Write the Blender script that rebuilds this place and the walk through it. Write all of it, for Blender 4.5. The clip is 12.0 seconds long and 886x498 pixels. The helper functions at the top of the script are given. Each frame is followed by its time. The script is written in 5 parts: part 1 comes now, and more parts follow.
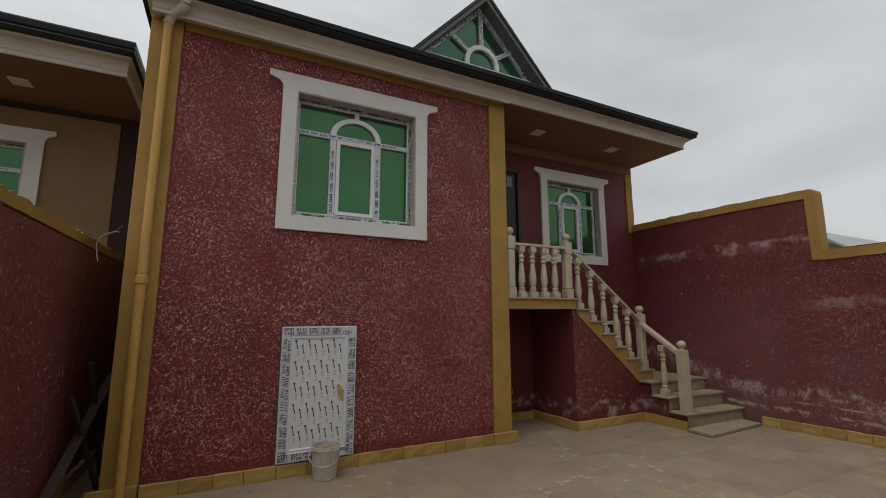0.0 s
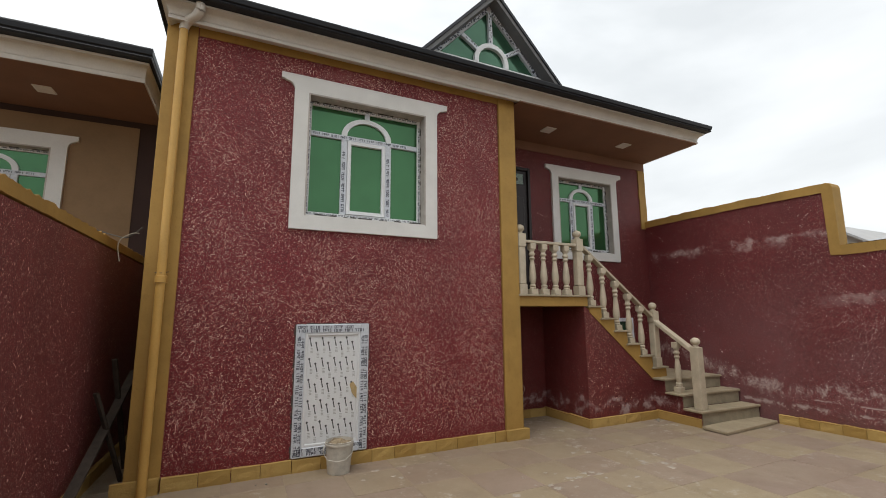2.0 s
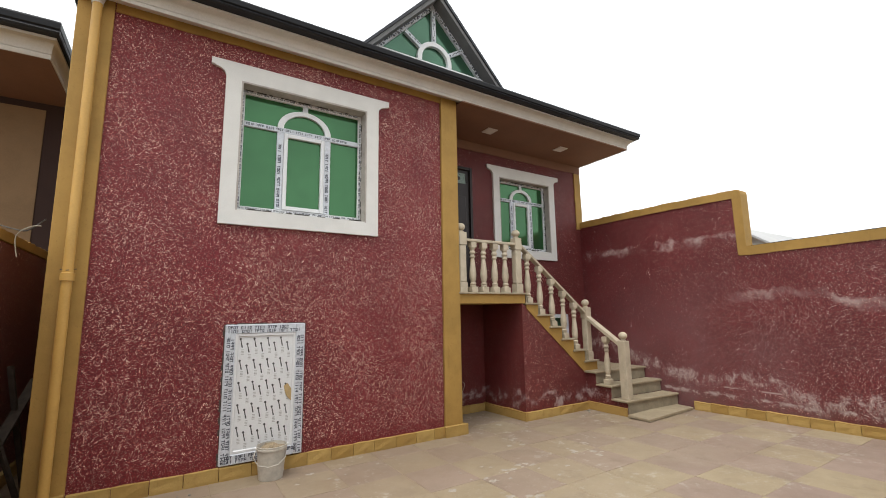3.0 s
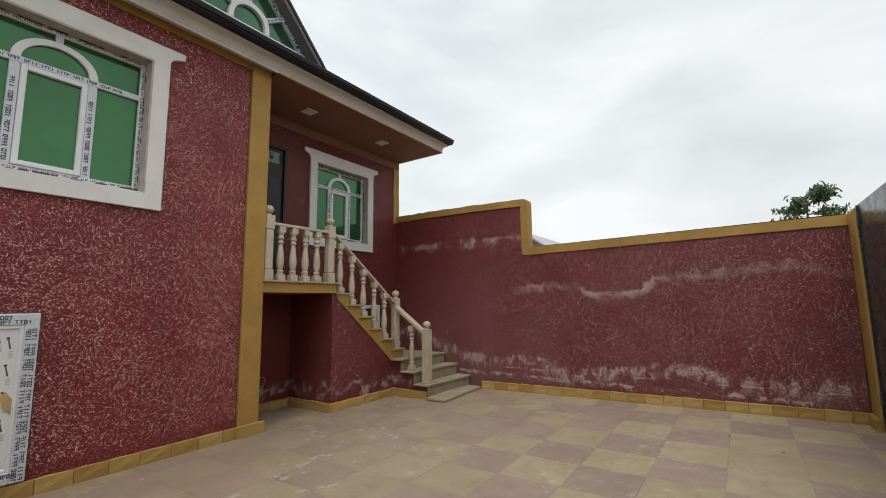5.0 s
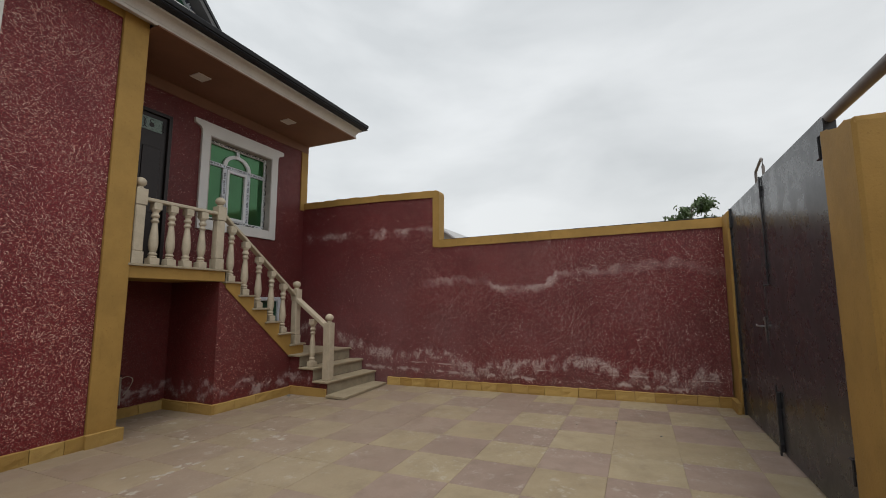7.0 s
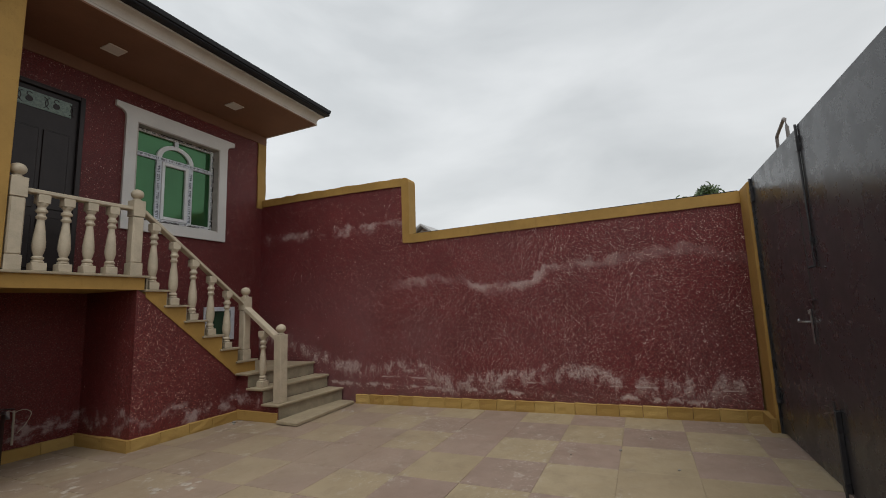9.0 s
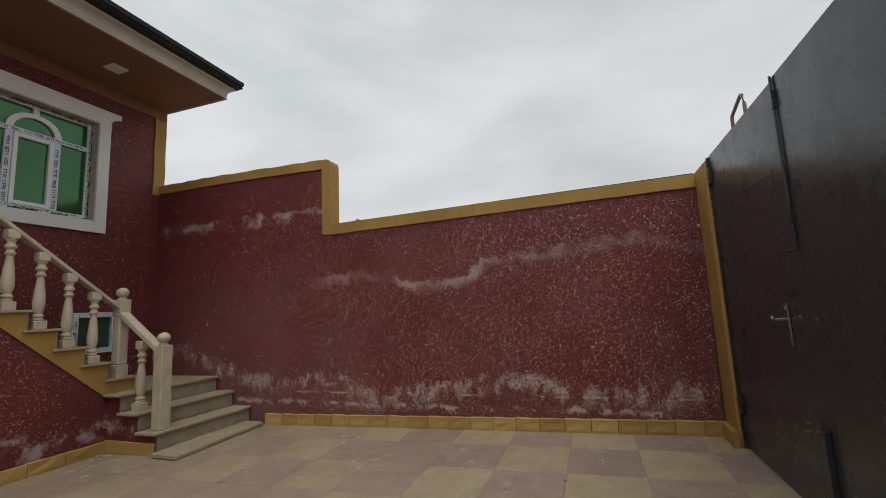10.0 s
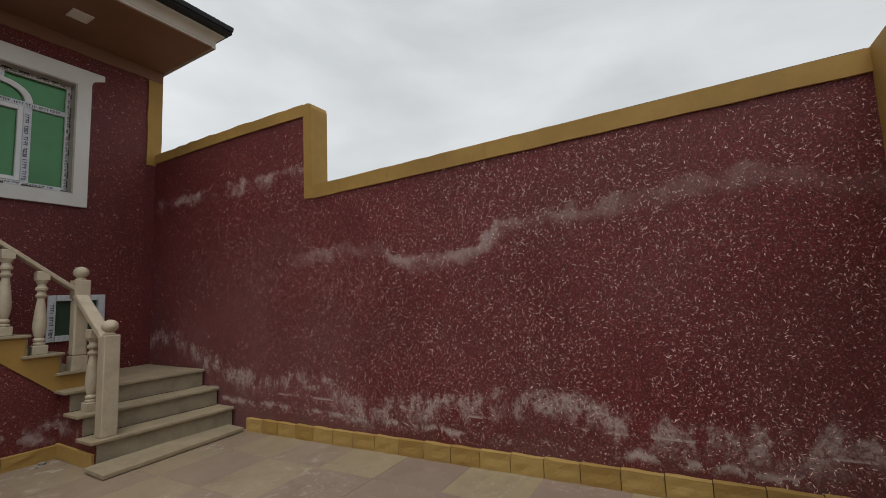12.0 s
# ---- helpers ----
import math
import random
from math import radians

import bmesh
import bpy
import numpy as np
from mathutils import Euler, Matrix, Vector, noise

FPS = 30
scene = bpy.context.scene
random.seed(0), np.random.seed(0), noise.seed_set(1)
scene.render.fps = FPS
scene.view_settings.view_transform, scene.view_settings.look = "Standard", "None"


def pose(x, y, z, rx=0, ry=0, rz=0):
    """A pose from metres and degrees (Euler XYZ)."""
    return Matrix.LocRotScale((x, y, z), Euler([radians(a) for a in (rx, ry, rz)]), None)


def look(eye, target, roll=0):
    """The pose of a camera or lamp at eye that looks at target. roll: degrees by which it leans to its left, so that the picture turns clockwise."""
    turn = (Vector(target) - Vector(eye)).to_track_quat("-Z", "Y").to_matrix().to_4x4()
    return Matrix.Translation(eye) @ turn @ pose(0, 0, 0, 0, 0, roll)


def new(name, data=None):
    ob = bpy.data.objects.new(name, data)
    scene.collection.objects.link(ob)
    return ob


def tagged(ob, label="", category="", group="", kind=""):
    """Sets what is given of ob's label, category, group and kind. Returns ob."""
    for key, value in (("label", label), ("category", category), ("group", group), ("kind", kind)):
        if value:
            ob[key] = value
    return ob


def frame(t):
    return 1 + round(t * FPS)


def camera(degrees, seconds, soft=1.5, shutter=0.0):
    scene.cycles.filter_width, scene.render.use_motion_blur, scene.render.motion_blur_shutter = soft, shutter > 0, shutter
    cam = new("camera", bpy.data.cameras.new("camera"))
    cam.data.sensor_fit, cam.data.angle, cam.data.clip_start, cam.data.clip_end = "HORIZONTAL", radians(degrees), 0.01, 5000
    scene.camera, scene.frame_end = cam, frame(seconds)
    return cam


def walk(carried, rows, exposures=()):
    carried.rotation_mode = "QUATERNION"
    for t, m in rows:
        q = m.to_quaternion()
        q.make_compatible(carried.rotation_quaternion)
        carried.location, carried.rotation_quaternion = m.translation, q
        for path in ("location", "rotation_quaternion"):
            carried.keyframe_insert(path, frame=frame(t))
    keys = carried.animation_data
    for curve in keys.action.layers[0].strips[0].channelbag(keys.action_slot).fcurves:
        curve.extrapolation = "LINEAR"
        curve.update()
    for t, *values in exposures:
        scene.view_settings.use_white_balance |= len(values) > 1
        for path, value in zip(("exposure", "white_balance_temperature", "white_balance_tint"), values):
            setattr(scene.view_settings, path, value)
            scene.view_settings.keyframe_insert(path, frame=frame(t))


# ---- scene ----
cam = camera(91.9, 12.0, soft=0.95)
SKY = 1.0
EXPOSURES = [(0.0,-0.07),(0.5,0.25),(1.0,0.45),(2.0,0.68),(2.5,0.78),(3.0,1.18),(3.3,1.18),(5.0,0.58),(5.5,0.33),(6.5,0.38),(8.5,0.26),(9.0,0.27),(10.5,0.18),(12.0,0.20)]
PATH = [
    (0, (0.024, 0.076, 1.636), (0.907, 1.844, 1.944), -0.1),
    (0.5, (0.01, 0.063, 1.615), (0.812, 1.871, 1.912), -0.0),
    (1, (0.017, 0.057, 1.617), (0.803, 1.873, 1.907), -0.1),
    (1.5, (0.031, 0.03, 1.63), (0.83, 1.841, 1.917), -0.1),
    (2, (0.036, 0.016, 1.63), (0.864, 1.812, 1.929), -0.3),
    (2.5, (0.054, 0.014, 1.637), (0.948, 1.778, 1.934), -0.3),
    (3, (0.107, -0.011, 1.621), (1.156, 1.668, 1.911), -0.9),
    (5, (0.265, -0.065, 1.57), (1.9, 1.06, 1.817), -0.7),
    (5.5, (0.28, -0.074, 1.563), (2.007, 0.906, 1.797), -0.6),
    (6, (0.349, -0.127, 1.537), (2.155, 0.704, 1.757), -0.2),
    (6.5, (0.477, -0.137, 1.504), (2.294, 0.666, 1.736), 0.4),
    (8.5, (1.409, -0.122, 1.418), (3.186, 0.757, 1.681), -2.3),
    (9, (1.814, -0.135, 1.429), (3.619, 0.686, 1.689), -2.0),
    (9.5, (2.339, -0.15, 1.433), (4.191, 0.559, 1.693), -2.3),
    (10, (2.765, -0.143, 1.38), (4.644, 0.488, 1.648), -2.7),
    (10.5, (3.17, -0.174, 1.405), (5.034, 0.508, 1.658), -2.3),
    (11, (3.707, -0.153, 1.378), (5.545, 0.591, 1.636), -2.4),
    (11.5, (4.177, -0.229, 1.326), (6.006, 0.535, 1.591), -3.0),
    (12, (4.526, -0.296, 1.353), (6.252, 0.694, 1.561), -2.4),
]
walk(cam, [(t, look(eye, target, roll)) for t, eye, target, roll in PATH], EXPOSURES)


# ---- light ----
world = bpy.data.worlds.new("overcast")
scene.world = world
world.use_nodes = True
wn, wl = world.node_tree.nodes, world.node_tree.links
wn.clear()
w_out = wn.new("ShaderNodeOutputWorld")
w_bg = wn.new("ShaderNodeBackground")
w_sky = wn.new("ShaderNodeTexSky")
w_sky.sky_type = "NISHITA"
w_sky.sun_disc = False
w_sky.sun_elevation = radians(50)
w_sky.sun_rotation = radians(140)
w_sky.air_density, w_sky.dust_density = 1.5, 4.0
w_scale = wn.new("ShaderNodeVectorMath")
w_scale.operation = "SCALE"
w_scale.inputs["Scale"].default_value = 0.06
w_co = wn.new("ShaderNodeTexCoord")
w_map = wn.new("ShaderNodeMapping")
w_map.inputs["Scale"].default_value = (1.0, 1.0, 2.6)
w_noise = wn.new("ShaderNodeTexNoise")
w_noise.inputs["Scale"].default_value = 2.1
w_noise.inputs["Detail"].default_value = 5.0
w_noise.inputs["Roughness"].default_value = 0.5
w_noise.inputs["Distortion"].default_value = 0.3
w_ramp = wn.new("ShaderNodeValToRGB")
w_ramp.color_ramp.elements[0].position, w_ramp.color_ramp.elements[0].color = 0.34, (0.56, 0.585, 0.60, 1)
w_ramp.color_ramp.elements[1].position, w_ramp.color_ramp.elements[1].color = 0.64, (0.73, 0.752, 0.765, 1)
w_mix = wn.new("ShaderNodeMix")
w_mix.data_type = "RGBA"
w_mix.inputs["Factor"].default_value = 0.92
wl.new(w_sky.outputs[0], w_scale.inputs[0])
wl.new(w_scale.outputs[0], w_mix.inputs["A"])
wl.new(w_co.outputs["Generated"], w_map.inputs[0])
wl.new(w_map.outputs[0], w_noise.inputs["Vector"])
wl.new(w_noise.outputs[0], w_ramp.inputs[0])
wl.new(w_ramp.outputs[0], w_mix.inputs["B"])
# the cloud cover is a little thinner towards the north-west
w_dot = wn.new("ShaderNodeVectorMath")
w_dot.operation = "DOT_PRODUCT"
w_dot.inputs[1].default_value = (0.7, -0.7, 0.0)
w_fall = wn.new("ShaderNodeMapRange")
w_fall.interpolation_type = "SMOOTHSTEP"
for k, x in zip((1, 2, 3, 4), (-0.7, 0.9, 1.10, 0.88)):
    w_fall.inputs[k].default_value = x
w_even = wn.new("ShaderNodeVectorMath")
w_even.operation = "SCALE"
wl.new(w_co.outputs["Generated"], w_dot.inputs[0])
wl.new(w_dot.outputs["Value"], w_fall.inputs[0])
wl.new(w_mix.outputs["Result"], w_even.inputs[0])
wl.new(w_fall.outputs[0], w_even.inputs["Scale"])
wl.new(w_even.outputs[0], w_bg.inputs[0])
w_bg.inputs[1].default_value = SKY
wl.new(w_bg.outputs[0], w_out.inputs[0])

sun = new("sun", bpy.data.lights.new("sun", "SUN"))
sun.data.energy, sun.data.angle, sun.data.color = 1.05, radians(40), (1.0, 0.955, 0.89)
sun.matrix_world = look((-3, -0.5, 16), (3, 3, 0))


# ---- materials ----
def rgb(c):
    return (*c, 1.0)


class Mat:
    """A small builder of node materials; places are in world metres."""

    def __init__(self, name, color, rough=0.8, metal=0.0, spec=0.5):
        self.m = bpy.data.materials.new(name)
        self.m.use_nodes = True
        self.n, self.l = self.m.node_tree.nodes, self.m.node_tree.links
        self.b = self.n["Principled BSDF"]
        self.b.inputs["Base Color"].default_value = rgb(color)
        self.b.inputs["Roughness"].default_value = rough
        self.b.inputs["Metallic"].default_value = metal
        self.b.inputs["Specular IOR Level"].default_value = spec
        self.pos = self.n.new("ShaderNodeNewGeometry").outputs["Position"]
        self.col = None

    def noise(self, scale, detail=3, rough=0.5, stretch=None, distortion=0.0, coords=None):
        t = self.n.new("ShaderNodeTexNoise")
        t.inputs["Scale"].default_value, t.inputs["Detail"].default_value = scale, detail
        t.inputs["Roughness"].default_value, t.inputs["Distortion"].default_value = rough, distortion
        v = coords or self.pos
        if stretch:
            mp = self.n.new("ShaderNodeMapping")
            mp.inputs["Scale"].default_value = stretch
            self.l.new(v, mp.inputs[0])
            v = mp.outputs[0]
        self.l.new(v, t.inputs["Vector"])
        return t.outputs[0]

    def voronoi(self, scale, feature="F1", stretch=None, rnd=1.0):
        t = self.n.new("ShaderNodeTexVoronoi")
        t.feature = feature
        t.inputs["Scale"].default_value = scale
        t.inputs["Randomness"].default_value = rnd
        v = self.pos
        if stretch:
            mp = self.n.new("ShaderNodeMapping")
            mp.inputs["Scale"].default_value = stretch
            self.l.new(v, mp.inputs[0])
            v = mp.outputs[0]
        self.l.new(v, t.inputs["Vector"])
        return t.outputs["Distance"]

    def span(self, value, a, b, lo=0.0, hi=1.0, smooth=True):
        t = self.n.new("ShaderNodeMapRange")
        if smooth:
            t.interpolation_type = "SMOOTHSTEP"
        self.l.new(value, t.inputs[0])
        for k, x in zip((1, 2, 3, 4), (a, b, lo, hi)):
            t.inputs[k].default_value = x
        return t.outputs[0]

    def math(self, op, a, b=None, clamp=False):
        t = self.n.new("ShaderNodeMath")
        t.operation, t.use_clamp = op, clamp
        for i, x in enumerate((a, b)):
            if x is None:
                continue
            if isinstance(x, (int, float)):
                t.inputs[i].default_value = x
            else:
                self.l.new(x, t.inputs[i])
        return t.outputs[0]

    def mix(self, factor, a, b, blend="MIX"):
        t = self.n.new("ShaderNodeMix")
        t.data_type, t.blend_type = "RGBA", blend
        if isinstance(factor, (int, float)):
            t.inputs["Factor"].default_value = factor
        else:
            self.l.new(factor, t.inputs["Factor"])
        for key, x in (("A", a), ("B", b)):
            if isinstance(x, tuple):
                t.inputs[key].default_value = rgb(x)
            else:
                self.l.new(x, t.inputs[key])
        return t.outputs["Result"]

    def axis(self, k):
        t = self.n.new("ShaderNodeSeparateXYZ")
        self.l.new(self.pos, t.inputs[0])
        return t.outputs[k]

    def color(self, out):
        self.l.new(out, self.b.inputs["Base Color"])
        return self

    def rough(self, out):
        self.l.new(out, self.b.inputs["Roughness"])
        return self

    def bump(self, height, strength=0.4, distance=0.01):
        t = self.n.new("ShaderNodeBump")
        t.inputs["Strength"].default_value, t.inputs["Distance"].default_value = strength, distance
        self.l.new(height, t.inputs["Height"])
        self.l.new(t.outputs[0], self.b.inputs["Normal"])
        return self


def simple(name, color, dark=0.75, scale=6.0, rough=0.8, metal=0.0, grain=60.0, bump=0.15, spec=0.4):
    """A paint or stone with broad unevenness and a fine grain."""
    m = Mat(name, color, rough, metal, spec)
    f = m.span(m.noise(scale, 5, 0.6), 0.3, 0.7)
    c = m.mix(f, tuple(x * dark for x in color), color)
    g = m.noise(grain, 3, 0.6)
    c = m.mix(m.span(g, 0.35, 0.65, 0.0, 0.25), c, tuple(min(1, x * 1.15) for x in color))
    m.color(c)
    if bump:
        m.bump(g, bump, 0.004)
    return m.m


def stain_curve(m, points, low, high):
    """The height of a line on the wall, given over y."""
    t = m.n.new("ShaderNodeFloatCurve")
    curve = t.mapping.curves[0]
    a, b = points[0][0], points[-1][0]
    pts = [((y - a) / (b - a), (z - low) / (high - low)) for y, z in points]
    curve.points[0].location, curve.points[1].location = pts[0], pts[-1]
    for p in pts[1:-1]:
        curve.points.new(*p)
    t.mapping.update()
    m.l.new(m.span(m.axis(1), a, b, 0, 1, False), t.inputs["Value"])
    return m.math("MULTIPLY", t.outputs[0], high - low), t


def render_plaster(name, base, stains=False, flecks=1.0, foot=False, grain=48, thin=0.045, wide=0.022):
    """Coarse sprayed plaster, painted, whose raised worms have lost their paint."""
    m = Mat(name, base, 0.62, 0, 0.45)
    broad = m.span(m.noise(1.1, 5, 0.6), 0.32, 0.68)
    c = m.mix(broad, tuple(x * 0.80 for x in base), tuple(x * 1.08 for x in base))
    c = m.mix(m.span(m.noise(14, 3), 0.35, 0.7, 0, 0.35), c, tuple(x * 0.6 for x in base))
    # worms: thin bands of a noise, broken up by another
    n1 = m.noise(grain, 2, 0.5, distortion=0.9)
    line = m.span(m.math("ABSOLUTE", m.math("SUBTRACT", n1, 0.5)), wide, wide * 1.8, 1, 0)
    gate = m.span(m.noise(grain * 0.95, 1, 0.5), 0.50 + thin, 0.52 + thin)
    patch = m.span(m.noise(2.3, 3, 0.6), 0.25, 0.55, 0.55, 1.0)
    worm = m.math("MULTIPLY", m.math("MULTIPLY", line, gate), patch)
    dots = m.math("MULTIPLY", m.span(m.voronoi(grain * 1.05), 0.20, 0.26, 1, 0), m.span(m.noise(grain * 0.65, 2), 0.49 + thin * 0.8, 0.51 + thin * 0.8))
    relief = m.math("MAXIMUM", worm, m.math("MULTIPLY", dots, 0.9))
    # random dark spots in the colour only, apart from the bump
    dark_mottle = m.span(m.noise(grain * 1.3, 3, 0.6), 0.36, 0.56, 0.85, 0.0)
    c = m.mix(dark_mottle, c, tuple(x * 0.35 for x in base))
    if stains:
        relief = m.math("MULTIPLY", relief, m.span(m.axis(1), 2.6, 4.9, 1.0, 0.6))
    c = m.mix(m.math("MULTIPLY", relief, 0.95 * flecks, True), c, (0.98, 0.70, 0.60))
    if stains:
        y, z = m.axis(1), m.axis(2)
        wob = m.span(m.noise(5, 5, 0.65), 0.2, 0.8, -0.10, 0.10, False)
        pts = [(-1.35, 1.80), (-1.0, 1.95), (-0.7, 2.03), (-0.2, 2.0), (0.3, 1.95), (1.0, 1.90), (1.35, 1.70), (1.9, 1.68), (2.4, 1.83), (3.4, 1.82), (4.0, 1.86)]
        h, node = stain_curve(m, pts, 1.2, 2.4)
        up = m.math("ADD", m.math("ADD", h, 1.2), wob)
        d = m.math("SUBTRACT", z, up)
        band = m.math("MULTIPLY", m.span(d, -0.13, 0.0, 0, 1), m.span(d, 0.0, 0.06, 1, 0))
        band = m.math("MULTIPLY", band, m.span(m.noise(2.2, 4, 0.6, stretch=(1, 1, 0.3)), 0.36, 0.64, 0.08, 0.60))
        band = m.math("MULTIPLY", band, m.math("MULTIPLY", m.span(y, 3.2, 3.6, 1, 0), m.span(y, -1.1, -0.1, 0.35, 1.0)))
        top = m.math("SUBTRACT", z, m.math("ADD", wob, 2.80))
        band2 = m.math("MULTIPLY", m.span(top, -0.16, 0.0), m.span(top, 0.0, 0.08, 1, 0))
        band2 = m.math("MULTIPLY", band2, m.math("MULTIPLY", m.span(y, 3.0, 3.5), m.span(m.noise(2.6, 6, 0.7), 0.40, 0.62, 0, 0.65)))
        wob2 = m.span(m.noise(3.4, 8, 0.75, stretch=(1, 1, 0.7)), 0.25, 0.75, -0.17, 0.17, False)
        pts2 = [(-1.35, 0.42), (-0.6, 0.42), (0.07, 0.40), (0.43, 0.55), (1.5, 0.50), (2.0, 0.36), (2.54, 0.34), (3.25, 0.58), (4.0, 0.47), (4.9, 0.66), (5.6, 0.95)]
        h2, node2 = stain_curve(m, pts2, 0.0, 1.2)
        low = m.math("SUBTRACT", z, m.math("ADD", wob2, h2))
        foot_ = m.math("MULTIPLY", m.span(low, -0.24, -0.04), m.span(low, 0.0, 0.08, 1, 0))
        streak = m.math("MULTIPLY", m.span(m.noise(5, 8, 0.78, stretch=(1, 1, 0.55)), 0.44, 0.56, 0.0, 1.0), m.span(m.noise(34, 5, 0.75), 0.38, 0.56, 0.2, 1.0))
        foot_ = m.math("MULTIPLY", foot_, streak)
        d3 = m.math("SUBTRACT", z, m.math("ADD", m.math("MULTIPLY", wob2, 0.35), 0.20))
        crust = m.math("MULTIPLY", m.math("MULTIPLY", m.span(d3, -0.05, 0.0), m.span(d3, 0.0, 0.05, 1, 0)), m.span(m.noise(4.2, 6, 0.75), 0.50, 0.54))
        ledge = m.math("SUBTRACT", z, m.math("ADD", m.math("MULTIPLY", wob2, 0.06), 0.335))
        crust2 = m.math("MULTIPLY", m.math("MULTIPLY", m.span(ledge, -0.006, 0.0), m.span(ledge, 0.0, 0.028, 1, 0)), m.span(m.noise(2.6, 5, 0.7), 0.53, 0.57))
        crust = m.math("MAXIMUM", crust, crust2)
        allb = m.math("MAXIMUM", m.math("MAXIMUM", band, band2), m.math("MAXIMUM", m.math("MULTIPLY", foot_, 0.85), crust))
        c = m.mix(m.math("MULTIPLY", allb, 0.92, True), c, (0.54, 0.44, 0.41))
        # patchy brown, stronger towards the wall's foot
        foot_brown = m.math("MULTIPLY", m.span(z, 0.45, 0.05), m.span(m.noise(5, 6, 0.7), 0.35, 0.6, 0.1, 0.55))
        c = m.mix(foot_brown, c, (0.10, 0.045, 0.036))
        # milky haze mixed into the wall's colour, low down and towards the house
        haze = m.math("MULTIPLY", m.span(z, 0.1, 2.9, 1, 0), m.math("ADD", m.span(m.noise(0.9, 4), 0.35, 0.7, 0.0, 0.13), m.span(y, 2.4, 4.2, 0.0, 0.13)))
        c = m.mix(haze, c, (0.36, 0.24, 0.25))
    elif foot:
        z = m.axis(2)
        wob2 = m.span(m.noise(3.1, 6, 0.7), 0.3, 0.7, -0.18, 0.18, False)
        low = m.math("SUBTRACT", z, m.math("ADD", wob2, 0.17))
        f = m.math("MULTIPLY", m.span(low, -0.14, 0.0), m.span(low, 0.0, 0.12, 1, 0))
        f = m.math("MULTIPLY", f, m.span(m.noise(5, 5, 0.7), 0.45, 0.62, 0.0, 0.7))
        c = m.mix(f, c, (0.42, 0.34, 0.33))
    m.color(c)
    hgt = m.math("ADD", m.math("MULTIPLY", relief, 1.0), m.math("MULTIPLY", m.noise(75, 3, 0.6), 0.7))
    m.bump(hgt, 0.55, 0.006)
    return m.m


RED = (0.205, 0.0175, 0.0235)
red_main = render_plaster("red_sprayed_plaster", RED, foot=False, flecks=0.38, grain=62, wide=0.018)
# darker copy of the front plaster with the porch's shade in it; fewer flecks
red_recess = render_plaster("red_sprayed_plaster_porch_shaded", (0.160, 0.022, 0.022), flecks=0.15, foot=True, grain=60, thin=0.07)
red_east = render_plaster("red_sprayed_plaster_salted", (0.168, 0.0185, 0.0215), stains=True, flecks=0.28, grain=66, thin=0.06, wide=0.018)
red_west = render_plaster("red_sprayed_plaster_west", (0.20, 0.040, 0.040), flecks=0.3, grain=60, thin=0.06)


def ochre_paint(name="ochre_paint", base=(0.40, 0.238, 0.062)):
    m = Mat(name, base, 0.7, 0, 0.35)
    c = m.mix(m.span(m.noise(2.0, 6, 0.65), 0.3, 0.7), tuple(x * 0.78 for x in base), base)
    c = m.mix(m.span(m.noise(7, 6, 0.7, stretch=(1, 1, 0.3)), 0.55, 0.75, 0, 0.4), c, tuple(x * 0.55 for x in base))
    c = m.mix(m.span(m.noise(55, 3), 0.62, 0.72, 0, 0.35), c, tuple(x * 0.5 for x in base))
    m.color(c).bump(m.math("ADD", m.noise(12, 4), m.math("MULTIPLY", m.noise(90, 2), 0.5)), 0.35, 0.008)
    return m.m


ochre = ochre_paint()
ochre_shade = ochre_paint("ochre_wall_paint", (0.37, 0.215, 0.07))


def ochre_block():
    m = Mat("ochre_split_stone", (0.52, 0.30, 0.075), 0.8, 0, 0.3)
    info = m.n.new("ShaderNodeObjectInfo").outputs["Random"]
    c = m.mix(info, (0.35, 0.215, 0.060), (0.46, 0.31, 0.105))
    c = m.mix(m.span(m.noise(9, 5, 0.7), 0.5, 0.75, 0, 0.5), c, (0.30, 0.17, 0.06))
    z = m.noise(38, 5, 0.75)
    m.color(c).bump(z, 0.8, 0.012)
    return m.m


block_mat = ochre_block()
white = simple("white_trim_paint", (0.68, 0.67, 0.64), 0.9, 3.0, 0.6, grain=80, bump=0.1)
reveal_mat = simple("bare_render", (0.46, 0.42, 0.38), 0.75, 7.0, 0.9, grain=70, bump=0.4)
pvc = simple("white_pvc", (0.70, 0.71, 0.72), 0.95, 2.0, 0.35, bump=0.0)
tape = simple("protective_film", (0.62, 0.65, 0.70), 0.80, 28.0, 0.35, grain=140, bump=0.3)
ink = simple("dark_print", (0.06, 0.065, 0.09), 0.8, 9.0, 0.5, bump=0.0)
ink_mid = simple("grey_print", (0.085, 0.085, 0.085), 0.8, 9.0, 0.5, bump=0.0)
ink_pale = simple("pale_print", (0.42, 0.42, 0.41), 0.9, 9.0, 0.5, bump=0.0)
foam = simple("joint_filler", (0.10, 0.09, 0.08), 0.6, 30, 0.9, grain=90, bump=0.5)


def tinted_glass(name="green_reflective_glass", tint=(0.052, 0.158, 0.064)):
    m = Mat(name, tint, 0.10, 0.55, 0.6)
    c = m.mix(m.span(m.noise(1.3, 3), 0.35, 0.65), tuple(x * 0.82 for x in tint), tint)
    m.color(c)
    w = m.noise(2.2, 2)
    m.bump(w, 0.03, 0.02)
    return m.m


